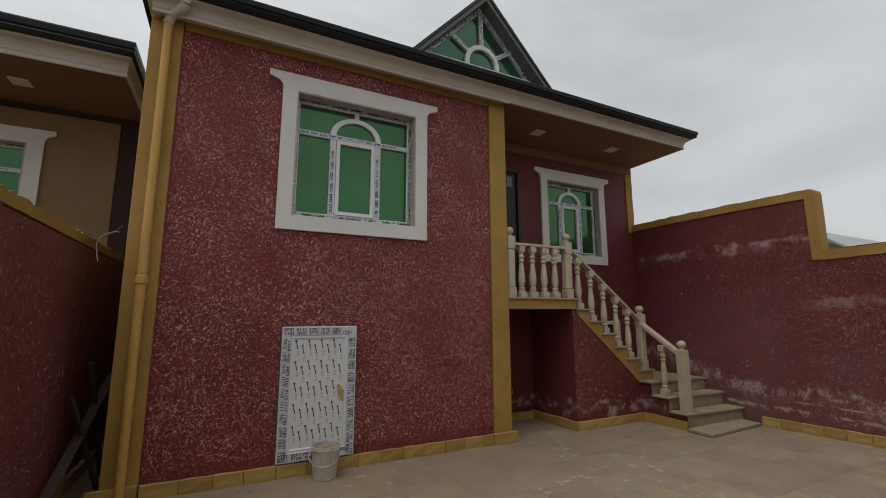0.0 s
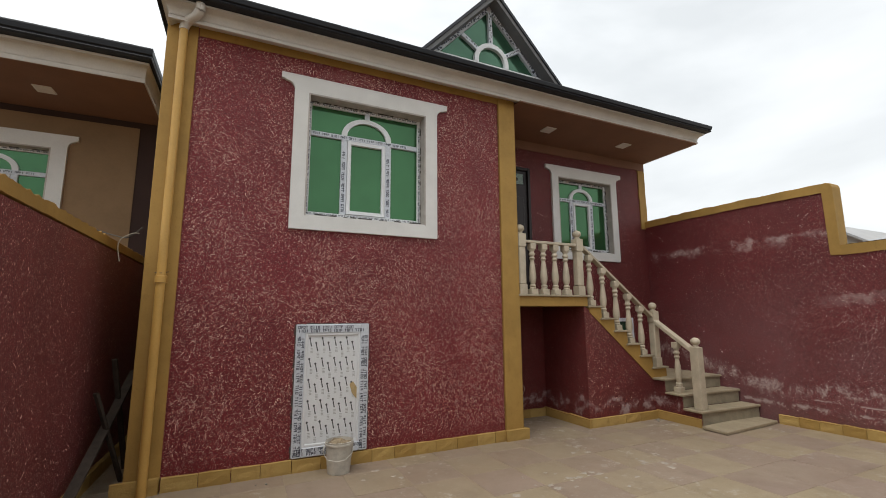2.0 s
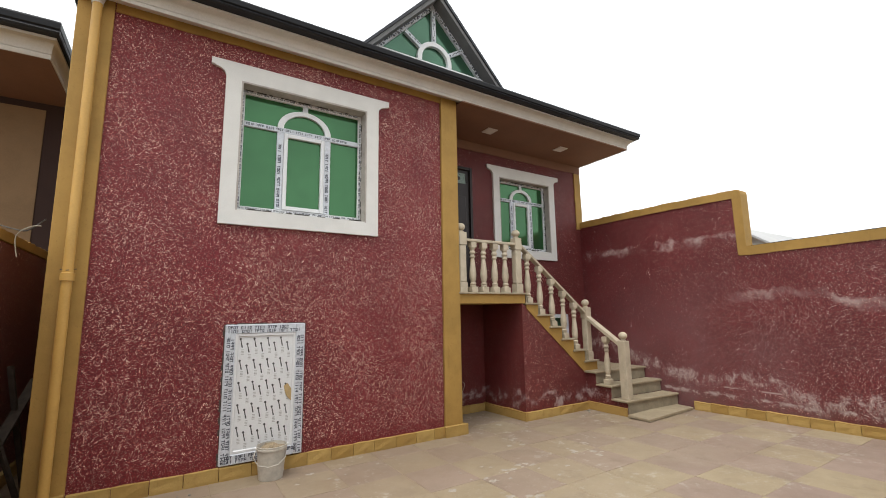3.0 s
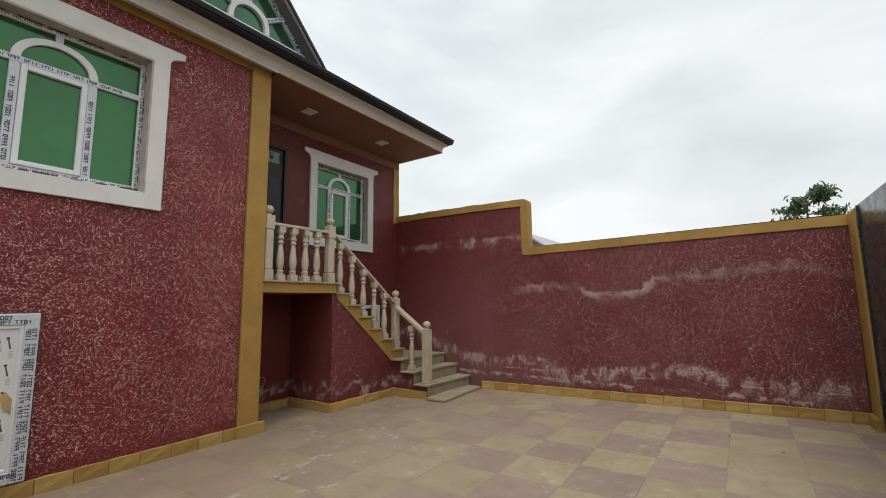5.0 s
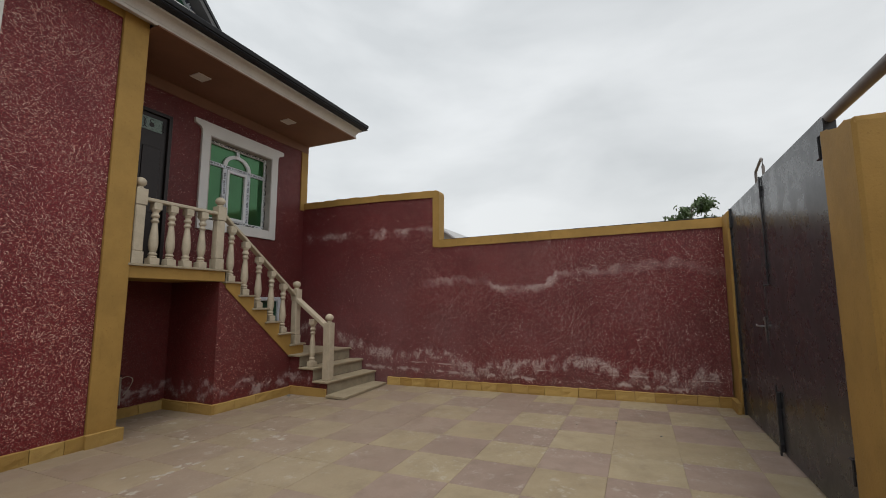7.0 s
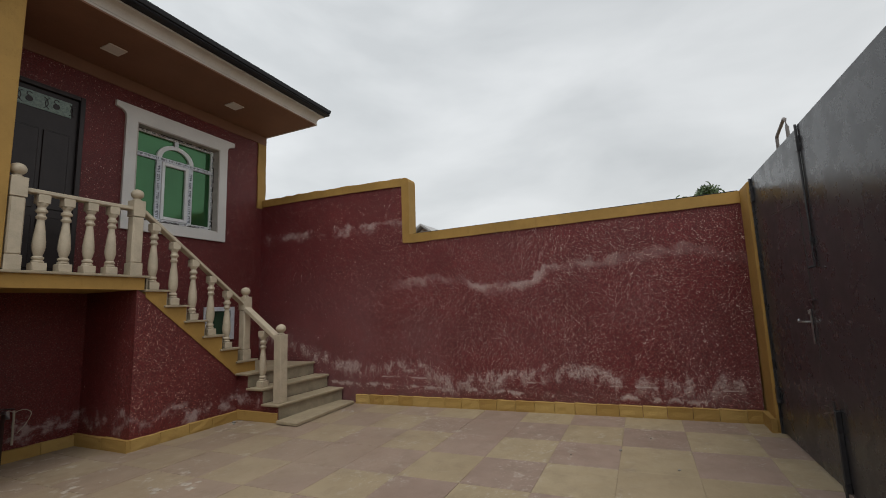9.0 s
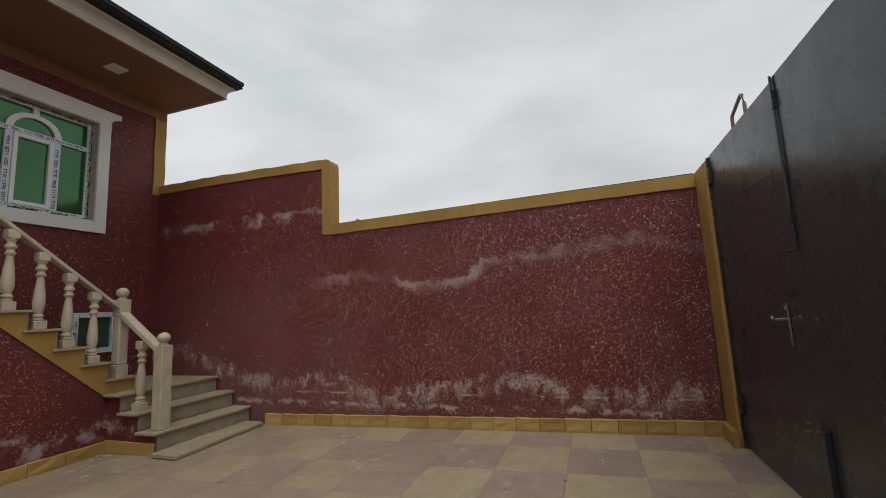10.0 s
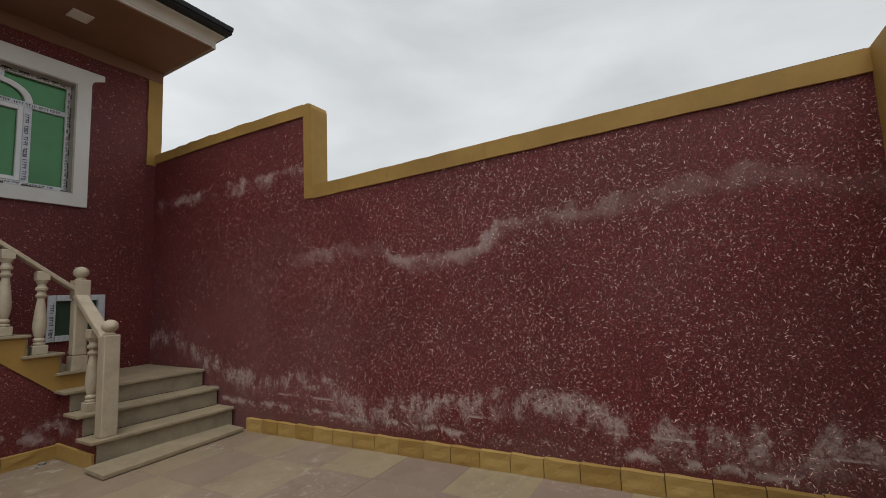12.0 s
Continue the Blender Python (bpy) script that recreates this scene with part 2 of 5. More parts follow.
glass = tinted_glass()
glass_dark = tinted_glass("green_grey_glass", (0.07, 0.165, 0.105))
soffit_mat = simple("terracotta_soffit_paint", (0.225, 0.112, 0.068), 0.88, 2.0, 0.75, grain=50, bump=0.08)
cornice_mat = simple("cream_cornice", (0.57, 0.535, 0.485), 0.86, 3.0, 0.6, grain=60, bump=0.06)
gutter_mat = simple("dark_sheet_metal", (0.012, 0.013, 0.017), 0.8, 3.0, 0.45, metal=0.0, bump=0.05, spec=0.3)
roof_mat = simple("dark_roof_sheet", (0.035, 0.037, 0.045), 0.8, 3.0, 0.45, metal=0.2, bump=0.05)
dormer_mat = simple("grey_verge_board", (0.15, 0.15, 0.152), 0.8, 5.0, 0.6)
stone = simple("pale_limestone", (0.50, 0.43, 0.32), 0.78, 7.0, 0.55, grain=90, bump=0.18)
tread_mat = simple("worn_limestone_slab", (0.36, 0.30, 0.205), 0.72, 5.0, 0.5, grain=60, bump=0.15)
riser_mat = simple("grey_limestone_riser", (0.31, 0.265, 0.19), 0.7, 6.0, 0.6, grain=60, bump=0.15)
concrete = simple("bare_concrete", (0.30, 0.28, 0.25), 0.65, 3.0, 0.9, grain=40, bump=0.4)
dark_board = simple("weathered_timber", (0.075, 0.058, 0.045), 0.6, 14.0, 0.85, grain=120, bump=0.4)
door_mat = simple("dark_brown_door_metal", (0.025, 0.018, 0.017), 0.7, 6.0, 0.35, metal=0.3, bump=0.05)
door_glass = simple("frosted_door_glass", (0.20, 0.27, 0.23), 0.6, 30.0, 0.25, bump=0.2)
lamp_mat = simple("white_lamp_diffuser", (0.70, 0.66, 0.62), 0.95, 3.0, 0.5, bump=0.0)
bucket_mat = simple("grubby_white_plastic", (0.52, 0.49, 0.43), 0.72, 10.0, 0.45, grain=25, bump=0.05)
mortar = simple("dried_mortar", (0.33, 0.26, 0.17), 0.5, 18.0, 0.95, grain=60, bump=0.6)
steel = simple("worn_steel", (0.40, 0.40, 0.40), 0.6, 14.0, 0.35, metal=0.8, bump=0.05)
pipe_grey = simple("grey_painted_pipe", (0.20, 0.18, 0.17), 0.8, 6.0, 0.45, bump=0.05)
pipe_ochre = simple("ochre_painted_pipe", (0.54, 0.32, 0.085), 0.85, 3.0, 0.45, bump=0.05)
leaf_mat = simple("green_leaf", (0.055, 0.095, 0.025), 0.6, 20.0, 0.5, bump=0.0)
bark = simple("grey_bark", (0.13, 0.10, 0.075), 0.6, 12.0, 0.9, bump=0.5)
far_wall = simple("pale_far_wall", (0.50, 0.49, 0.46), 0.85, 1.0, 0.85)
far_roof = simple("pale_far_roof", (0.42, 0.42, 0.42), 0.85, 1.0, 0.7)
earth = simple("dusty_earth", (0.26, 0.21, 0.15), 0.65, 1.5, 0.95, grain=18, bump=0.5)
# maroon taken nearly black: the eaves' shade in the gap is in its colour
maroon = simple("maroon_paint_shade_darkened", (0.045, 0.022, 0.018), 0.8, 2.0, 0.8)
cable_mat = simple("pale_cable", (0.42, 0.38, 0.30), 0.7, 8.0, 0.6, bump=0.0)
pot_mat = simple("terracotta_pot", (0.36, 0.16, 0.09), 0.75, 8.0, 0.8)


def gate_paint():
    base = (0.034, 0.035, 0.038)
    m = Mat("dark_grey_gate_enamel", base, 0.32, 0.0, 0.4)
    c = m.mix(m.span(m.noise(1.5, 5, 0.6), 0.3, 0.7), base, (0.038, 0.038, 0.042))
    m.color(c)
    m.rough(m.span(m.noise(3, 5, 0.7), 0.3, 0.7, 0.20, 0.38))
    m.bump(m.math("ADD", m.noise(1.8, 2), m.math("MULTIPLY", m.noise(50, 3), 0.04)), 0.10, 0.03)
    return m.m


gate_mat = gate_paint()


def tile_paint(name, a, b):
    m = Mat(name, a, 0.6, 0, 0.4)
    info = m.n.new("ShaderNodeObjectInfo").outputs["Random"]
    c = m.mix(info, a, b)
    c = m.mix(m.span(m.noise(4.5, 6, 0.7), 0.35, 0.7, 0, 0.5), c, tuple(x * 0.72 for x in a))
    c = m.mix(m.span(m.noise(1.1, 6, 0.7), 0.60, 0.78, 0, 0.5), c, (0.37, 0.33, 0.285))
    speck = m.math("MULTIPLY", m.span(m.noise(22, 4, 0.7), 0.56, 0.64), m.span(m.noise(1.6, 3), 0.50, 0.60))
    c = m.mix(m.math("MULTIPLY", speck, 0.5), c, (0.50, 0.45, 0.39))
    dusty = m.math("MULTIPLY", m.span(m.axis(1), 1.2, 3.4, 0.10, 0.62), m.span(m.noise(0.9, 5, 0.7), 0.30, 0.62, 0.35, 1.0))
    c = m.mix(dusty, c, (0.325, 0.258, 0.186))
    # shade near the house painted into the tiles: browner and darker with y
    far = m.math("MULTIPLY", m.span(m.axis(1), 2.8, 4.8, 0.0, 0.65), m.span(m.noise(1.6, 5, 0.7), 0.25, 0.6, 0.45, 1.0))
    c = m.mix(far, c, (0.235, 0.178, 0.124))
    c = m.mix(m.math("MULTIPLY", m.span(m.noise(6, 6, 0.75), 0.56, 0.64), m.span(m.noise(0.8, 2), 0.45, 0.6, 0, 0.6)), c, (0.48, 0.43, 0.36))
    c = m.mix(m.math("MULTIPLY", m.span(m.noise(3.1, 7, 0.75), 0.52, 0.66), 0.35), c, (0.19, 0.145, 0.105))
    c = m.mix(m.span(m.noise(130, 2), 0.3, 0.7, 0, 0.18), c, tuple(x * 0.6 for x in a))
    m.color(c)
    m.rough(m.span(m.noise(2.5, 4), 0.3, 0.7, 0.45, 0.75))
    m.bump(m.math("ADD", m.noise(9, 4), m.math("MULTIPLY", m.noise(100, 3), 0.6)), 0.3, 0.004)
    return m.m


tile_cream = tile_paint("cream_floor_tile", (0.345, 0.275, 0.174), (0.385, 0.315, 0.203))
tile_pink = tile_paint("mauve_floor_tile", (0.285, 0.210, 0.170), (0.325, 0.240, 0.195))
grout = simple("sandy_joint", (0.34, 0.27, 0.19), 0.65, 9.0, 0.95, grain=60, bump=0.4)


# ---- mesh helpers ----
def finish(name, bm, material, parent=None, label="", category="", group="", kind="", smooth=False):
    me = bpy.data.meshes.new(name)
    bmesh.ops.recalc_face_normals(bm, faces=bm.faces)
    if smooth:
        for f in bm.faces:
            f.smooth = True
        for e in bm.edges:
            if len(e.link_faces) == 2 and e.calc_face_angle(0) > radians(38):
                e.smooth = False
    bm.to_mesh(me)
    bm.free()
    me.materials.append(material)
    ob = new(name, me)
    if parent:
        ob.parent = parent
    return tagged(ob, label, category, group, kind)


def part(name, bm, material, parent, label="", smooth=False, kind=""):
    return finish(name, bm, material, parent, label, smooth=smooth, kind=kind)


def thing(name, label, category, group="", at=(0, 0, 0)):
    ob = new(name)
    ob.location = at
    return tagged(ob, label, category, group)


def box(bm, x0, x1, y0, y1, z0, z1, bevel=0.0, segs=1):
    r = bmesh.ops.create_cube(bm, size=1.0)
    vs = r["verts"]
    for v in vs:
        v.co = Vector((x0 + (v.co.x + 0.5) * (x1 - x0), y0 + (v.co.y + 0.5) * (y1 - y0), z0 + (v.co.z + 0.5) * (z1 - z0)))
    if bevel:
        es = {e for v in vs for e in v.link_edges}
        bmesh.ops.bevel(bm, geom=list(es), offset=bevel, segments=segs, affect="EDGES", profile=0.5)
    return vs


def boxed(*a, **k):
    bm = bmesh.new()
    box(bm, *a, **k)
    return bm


def prism(bm, pts, axis, lo, hi, bevel=0.0):
    """A polygon of (a, b) pushed along an axis: for x the pairs are (y, z), for y (x, z), for z (x, y)."""
    def at(a, b, c):
        return {"x": (c, a, b), "y": (a, c, b), "z": (a, b, c)}[axis]
    one = [bm.verts.new(at(a, b, lo)) for a, b in pts]
    two = [bm.verts.new(at(a, b, hi)) for a, b in pts]
    fs = [bm.faces.new(one), bm.faces.new(list(reversed(two)))]
    n = len(pts)
    for i in range(n):
        fs.append(bm.faces.new((one[i], one[(i + 1) % n], two[(i + 1) % n], two[i])))
    if bevel:
        bmesh.ops.bevel(bm, geom=list({e for f in fs for e in f.edges}), offset=bevel, segments=1, affect="EDGES")
    return bm


def prismed(*a, **k):
    return prism(bmesh.new(), *a, **k)


def tube(bm, points, radius, sides=10, radii=None):
    """A round bar along points."""
    points = [Vector(p) for p in points]
    rings = []
    for i, p in enumerate(points):
        a = points[max(i - 1, 0)]
        b = points[min(i + 1, len(points) - 1)]
        d = (b - a).normalized()
        side = d.cross(Vector((0, 0, 1)) if abs(d.z) < 0.9 else Vector((1, 0, 0))).normalized()
        up = side.cross(d)
        r = radii[i] if radii else radius
        rings.append([bm.verts.new(p + side * math.cos(t) * r + up * math.sin(t) * r) for t in (2 * math.pi * k / sides for k in range(sides))])
    for r0, r1 in zip(rings, rings[1:]):
        for k in range(sides):
            bm.faces.new((r0[k], r0[(k + 1) % sides], r1[(k + 1) % sides], r1[k]))
    bm.faces.new(rings[0])
    bm.faces.new(list(reversed(rings[-1])))
    return bm


def curved(points, n=6):
    """The points of a smooth line through the given ones."""
    p = [Vector(q) for q in points]
    p = [p[0]] + p + [p[-1]]
    out = []
    for a, b, c, d in zip(p, p[1:], p[2:], p[3:]):
        for i in range(n):
            t = i / n
            out.append(0.5 * ((2 * b) + (c - a) * t + (2 * a - 5 * b + 4 * c - d) * t * t + (3 * b - a - 3 * c + d) * t ** 3))
    out.append(p[-1])
    return out


def lathe(bm, profile, at=(0, 0, 0), sides=14):
    """Rings of (radius, z)."""
    rings = []
    for r, z in profile:
        ring = []
        for k in range(sides):
            t = 2 * math.pi * k / sides
            c, s = math.cos(t), math.sin(t)
            ring.append(bm.verts.new((at[0] + c * r, at[1] + s * r, at[2] + z)))
        rings.append(ring)
    for r0, r1 in zip(rings, rings[1:]):
        for k in range(sides):
            bm.faces.new((r0[k], r0[(k + 1) % sides], r1[(k + 1) % sides], r1[k]))
    bm.faces.new(list(reversed(rings[0])))
    bm.faces.new(rings[-1])
    return bm


def wall_y(name, x0, x1, z0, z1, y0, y1, holes, material, label=""):
    """A wall across y with rectangular holes (x0, x1, z0, z1)."""
    bm = bmesh.new()
    xs = sorted({x0, x1, *(h[0] for h in holes), *(h[1] for h in holes)})
    zs = sorted({z0, z1, *(h[2] for h in holes), *(h[3] for h in holes)})
    def solid(i, j):
        if not (0 <= i < len(xs) - 1 and 0 <= j < len(zs) - 1):
            return False
        cx, cz = (xs[i] + xs[i + 1]) / 2, (zs[j] + zs[j + 1]) / 2
        return not any(h[0] < cx < h[1] and h[2] < cz < h[3] for h in holes)
    vs = {}
    def v(i, y, j):
        key = (i, y, j)
        if key not in vs:
            vs[key] = bm.verts.new((xs[i], y, zs[j]))
        return vs[key]
    for i in range(len(xs) - 1):
        for j in range(len(zs) - 1):
            if not solid(i, j):
                continue
            bm.faces.new((v(i, y0, j), v(i + 1, y0, j), v(i + 1, y0, j + 1), v(i, y0, j + 1)))
            bm.faces.new((v(i, y1, j), v(i, y1, j + 1), v(i + 1, y1, j + 1), v(i + 1, y1, j)))
            for di, dj, a, b in ((-1, 0, (i, j), (i, j + 1)), (1, 0, (i + 1, j), (i + 1, j + 1)), (0, -1, (i, j), (i + 1, j)), (0, 1, (i, j + 1), (i + 1, j + 1))):
                if not solid(i + di, j + dj):
                    bm.faces.new((v(a[0], y0, a[1]), v(b[0], y0, b[1]), v(b[0], y1, b[1]), v(a[0], y1, a[1])))
    return finish(name, bm, material, label=label, kind="structure")


def floor_z(y):
    return -0.011 - 0.0192 * y


# ---- plan ----
X_EAST = 7.78          # inner face of the yard's east wall
Y_FACE = 5.37          # front of the house's main block
Y_BACK = 6.42          # front of the wall behind the porch
X_W, X_P = -0.98, 3.74  # the main block from west to east
X_HOUSE = 7.88
Y_GATE = -1.33
Z_SOF = 4.872       # underside of the porch soffit

# ground
bm = bmesh.new()
for s in ((-300, -300), (300, -300), (300, 300), (-300, 300)):
    bm.verts.new((s[0], s[1], -0.30))
bm.faces.new(bm.verts)
finish("ground", bm, earth, label="dusty bare earth around the houses", kind="structure")

# ---- main house: walls ----
W1 = (0.63, 2.23, 2.82, 4.41)
W2 = (5.44, 6.81, 2.80, 4.27)
BW = (6.66, 7.18, 1.00, 1.50)
DOOR = (3.93, 4.80, 1.92, 4.34)
wall_y("wall_front", X_W + 0.08, 3.44, -0.35, 4.963, Y_FACE, Y_FACE + 0.35, [W1], red_main, "sprayed red plaster front wall with pale raised flecks")
wall_y("wall_recess", X_P, X_HOUSE - 0.02, -0.35, 4.963, Y_BACK, Y_BACK + 0.30, [W2, BW, DOOR], red_recess, "red plaster wall behind the stairs, toned down for porch shade, salt-stained at its foot")
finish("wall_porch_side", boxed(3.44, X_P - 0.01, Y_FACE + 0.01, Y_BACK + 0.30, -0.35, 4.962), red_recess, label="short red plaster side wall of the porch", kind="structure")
finish("wall_west_side", boxed(X_W + 0.07, X_W + 0.3, Y_FACE + 0.352, 12.0, -0.35, 4.960), ochre_shade, label="plain ochre side wall of the house", kind="structure")
finish("wall_house_east", boxed(X_HOUSE - 0.27, X_HOUSE, Y_BACK + 0.302, 12.0, -0.35, 4.960), ochre_shade, label="plain ochre side wall of the house", kind="structure")
finish("wall_house_rear", boxed(X_W + 0.3, X_HOUSE - 0.27, 11.7, 12.0, -0.35, 4.960), ochre_shade, label="plain ochre rear wall of the house", kind="structure")
finish("room_backing", boxed(X_W + 0.31, X_HOUSE - 0.28, 8.2, 8.3, -0.3, 4.88), simple("dim_room_wall", (0.25, 0.23, 0.2)), label="plain inner wall of the house", kind="structure")


def ochre_strip(name, x0, x1, y, z0, z1, parent=None, thick=0.014, seed=1, label="ochre painted plaster band", wob=0.006, mat=None):
    """A flat raised band on a wall, with a hand-cut edge."""
    rnd = random.Random(seed)
    bm = bmesh.new()
    tall = z1 - z0 > x1 - x0
    pts = []
    n = int(max(z1 - z0, x1 - x0) / 0.12) + 1
    if tall:
        pts += [(x0 + rnd.uniform(-wob, wob), z0 + (z1 - z0) * i / n) for i in range(n + 1)]
        pts += [(x1 + rnd.uniform(-wob, wob), z1 - (z1 - z0) * i / n) for i in range(n + 1)]
    else:
        pts += [(x1 - (x1 - x0) * i / n, z1) for i in range(n + 1)]
        pts += [(x0 + (x1 - x0) * i / n, z0 + rnd.uniform(-wob, wob)) for i in range(n + 1)]
    prism(bm, pts, "y", y - thick, y + 0.004)
    return finish(name, bm, mat or ochre, parent, label=label, kind="structure")


# ochre frame of the main block
ochre_strip("trim_band_top", -0.62, 3.45, Y_FACE, 4.862, 4.960, seed=3)
finish("pilaster_west", boxed(X_W + 0.045, -0.63, Y_FACE - 0.03, Y_FACE + 0.5, -0.33, 4.962, bevel=0.006), ochre, label="ochre painted corner pilaster", kind="structure")
finish("pilaster_porch", boxed(3.45, X_P, Y_FACE - 0.035, Y_FACE + 0.30, -0.33, 4.962, bevel=0.006), ochre, label="ochre painted corner pilaster beside the porch", kind="structure")
ochre_strip("pilaster_east", 7.655, 7.850, Y_BACK, 3.4, 4.695, thick=0.02, seed=5, label="ochre painted corner strip")
ochre_strip("trim_band_porch", X_P, 7.850, Y_BACK, 4.700, Z_SOF - 0.002, thick=0.02, seed=6, label="terracotta brown band under the soffit", mat=soffit_mat)

# ---- roof ----
roof = thing("roof", "dark hipped roof with cream stepped cornice and black gutter", "roof")
roof["kind"] = "structure"
part("eave_lining", boxed(X_W + 0.16, 7.84, 5.35, 11.9, 4.965, 4.99), soffit_mat, roof)
part("soffit", boxed(X_P - 0.004, 7.85, 5.16, 11.9, Z_SOF, Z_SOF + 0.02), soffit_mat, roof, "terracotta painted soffit")


def sweep(bm, xl, xr, yf, profile, sx=0.55):
    """A profile of (inward, z) round the front and both sides; inward counts by sx at the sides."""
    cols = []
    for d, z in profile:
        dl, dr = d * sx, d * sx * 0.75
        cols.append([bm.verts.new(p) for p in ((xl + dl, 12.2, z), (xl + dl, yf + d, z), (xr - dr, yf + d, z), (xr - dr, 12.2, z))])
    n = len(cols)
    for a in range(n):
        b = (a + 1) % n
        for i in range(3):
            bm.faces.new((cols[a][i], cols[a][i + 1], cols[b][i + 1], cols[b][i]))
    bm.faces.new([c[0] for c in cols])
    bm.faces.new([c[3] for c in reversed(cols)])


def cornice(parent, xl, xr, yf, z, k=1.0, lip=0.32, up=0.0):
    """Cream coved cornice below a dark gutter; k stretches its height, lip is the inset of its lowest edge."""
    h = [z - 0.004, z + 0.034 * k, z + 0.036 * k, z + 0.046 * k]
    prof = [(lip + 0.19, h[0] + up), (lip + 0.008, h[0]), (lip, h[0]), (lip, h[1]), (lip + 0.012, h[2]), (lip + 0.012, h[3])]
    for i in range(7):
        t = i / 6
        prof.append((lip + 0.005 - (lip - 0.145) * (1 - math.cos(t * math.pi / 2)), h[3] + 0.085 * k * math.sin(t * math.pi / 2)))
    prof += [(0.13, z + 0.135 * k), (0.13, z + 0.158 * k), (lip + 0.19, z + 0.158 * k)]
    bm = bmesh.new()
    sweep(bm, xl, xr, yf, prof)
    part("cornice", bm, cornice_mat, parent, "cream coved cornice", smooth=True)
    bm = bmesh.new()
    sweep(bm, xl, xr, yf, [(0.30, z + 0.160 * k), (0.035, z + 0.160 * k), (0.02, z + 0.175 * k), (0.03, z + 0.195 * k), (0.012, z + 0.205 * k), (0.0, z + 0.25 * k), (0.004, z + 0.262 * k), (0.05, z + 0.262 * k), (0.30, z + 0.20 * k)])
    part("gutter", bm, gutter_mat, parent, "dark folded sheet-metal gutter")


cornice(roof, X_W - 0.07, 8.022, 4.93, 4.894, 1.06, 0.25, 0.075)


def hip(bm, x0, x1, y0, y1, z, rise):
    v = [bm.verts.new(p) for p in ((x0, y0, z), (x1, y0, z), (x1, y1, z), (x0, y1, z))]
    inset = (y1 - y0) / 2
    a, b = bm.verts.new((x0 + inset, (y0 + y1) / 2, z + rise)), bm.verts.new((x1 - inset, (y0 + y1) / 2, z + rise))
    for f in ((v[0], v[1], b, a), (v[1], v[2], b), (v[2], v[3], a, b), (v[3], v[0], a), (v[3], v[2], v[1], v[0])):
        bm.faces.new(f)


bm = bmesh.new()
hip(bm, X_W - 0.05, 7.99, 4.98, 12.2, 5.14, 1.9)
part("roof_covering", bm, roof_mat, roof, "dark sheet roof covering")

# ---- dormer ----
DX, DY, DZ, DW, DH = 3.460, 5.56, 5.45, 1.255, 1.336
dormer = thing("dormer", "triangular dormer with a sunburst window of green glass", "dormer")
dormer["kind"] = "structure"


def tri(s, zoff=0.0):
    return [(DX - DW * s, DZ + zoff), (DX + DW * s, DZ + zoff), (DX, DZ + zoff + DH * s)]


bm = bmesh.new()
apex = (DX, DZ + DH)
for side in (-1, 1):
    foot_pt = (DX + side * DW, DZ)
    d = Vector((apex[0] - foot_pt[0], apex[1] - foot_pt[1])).normalized()
    nrm = Vector((-d.y, d.x)) * (1 if side > 0 else -1) * -1
    t = 0.035
    pts = [foot_pt, apex, (apex[0], apex[1] + t * 2.0), (foot_pt[0] + side * t * 1.4, foot_pt[1])]
    prism(bm, pts, "y", DY - 0.22, DY + 2.5)
part("dormer_roof", bm, roof_mat, dormer, "dark sheet roof of the dormer")
bm = bmesh.new()
for side in (-1, 1):
    pts = [(DX + side * DW * 0.995, DZ), (DX, DZ + DH * 0.995), (DX, DZ + DH - 0.088), (DX + side * (DW - 0.083), DZ)]
    prism(bm, pts, "y", DY - 0.20, DY + 0.10)
part("verge_board", bm, dormer_mat, dormer, "grey painted verge board")
gw, gz, gh = 1.058, 5.60, 1.127
bm = prismed([(DX - gw, gz), (DX + gw, gz), (DX, gz + gh)], "y", DY + 0.05, DY + 0.06)
part("pane", bm, glass_dark, dormer, "green reflective glass")
bm = bmesh.new()
for side in (-1, 1):
    pts = [(DX + side * gw, gz), (DX, gz + gh), (DX, gz + gh - 0.115), (DX + side * (gw - 0.108), gz)]
    prism(bm, pts, "y", DY, DY + 0.07)
part("frame", bm, tape, dormer, "white frame still under printed film")
bm = bmesh.new()
box(bm, DX - gw + 0.05, DX + gw - 0.05, DY - 0.005, DY + 0.07, gz - 0.03, gz + 0.04)
part("sill_bar", bm, pvc, dormer)


def arch(bm, cx, cz, r0, r1, y0, y1, a0=0.0, a1=math.pi, n=20, sz=1.0):
    pts = [(cx + r1 * math.cos(a0 + (a1 - a0) * i / n), cz + sz * r1 * math.sin(a0 + (a1 - a0) * i / n)) for i in range(n + 1)]
    pts += [(cx + r0 * math.cos(a1 - (a1 - a0) * i / n), cz + sz * r0 * math.sin(a1 - (a1 - a0) * i / n)) for i in range(n + 1)]
    for i in range(n):
        q = [pts[i], pts[i + 1], pts[2 * n - i], pts[2 * n + 1 - i]]
        prism(bm, q, "y", y0, y1)
    return bm


CX, CZ = DX + 0.03, gz + 0.10
bm = arch(bmesh.new(), CX, CZ, 0.245, 0.320, DY - 0.008, DY + 0.055)
for side in (-1, 1):
    box(bm, CX + side * 0.2825 - 0.0375, CX + side * 0.2825 + 0.0375, DY - 0.008, DY + 0.055, gz + 0.04, CZ)
part("arch_bar", bm, pvc, dormer, "white arched glazing bar")
bm = bmesh.new()
prints = bmesh.new()
rnd = random.Random(19)


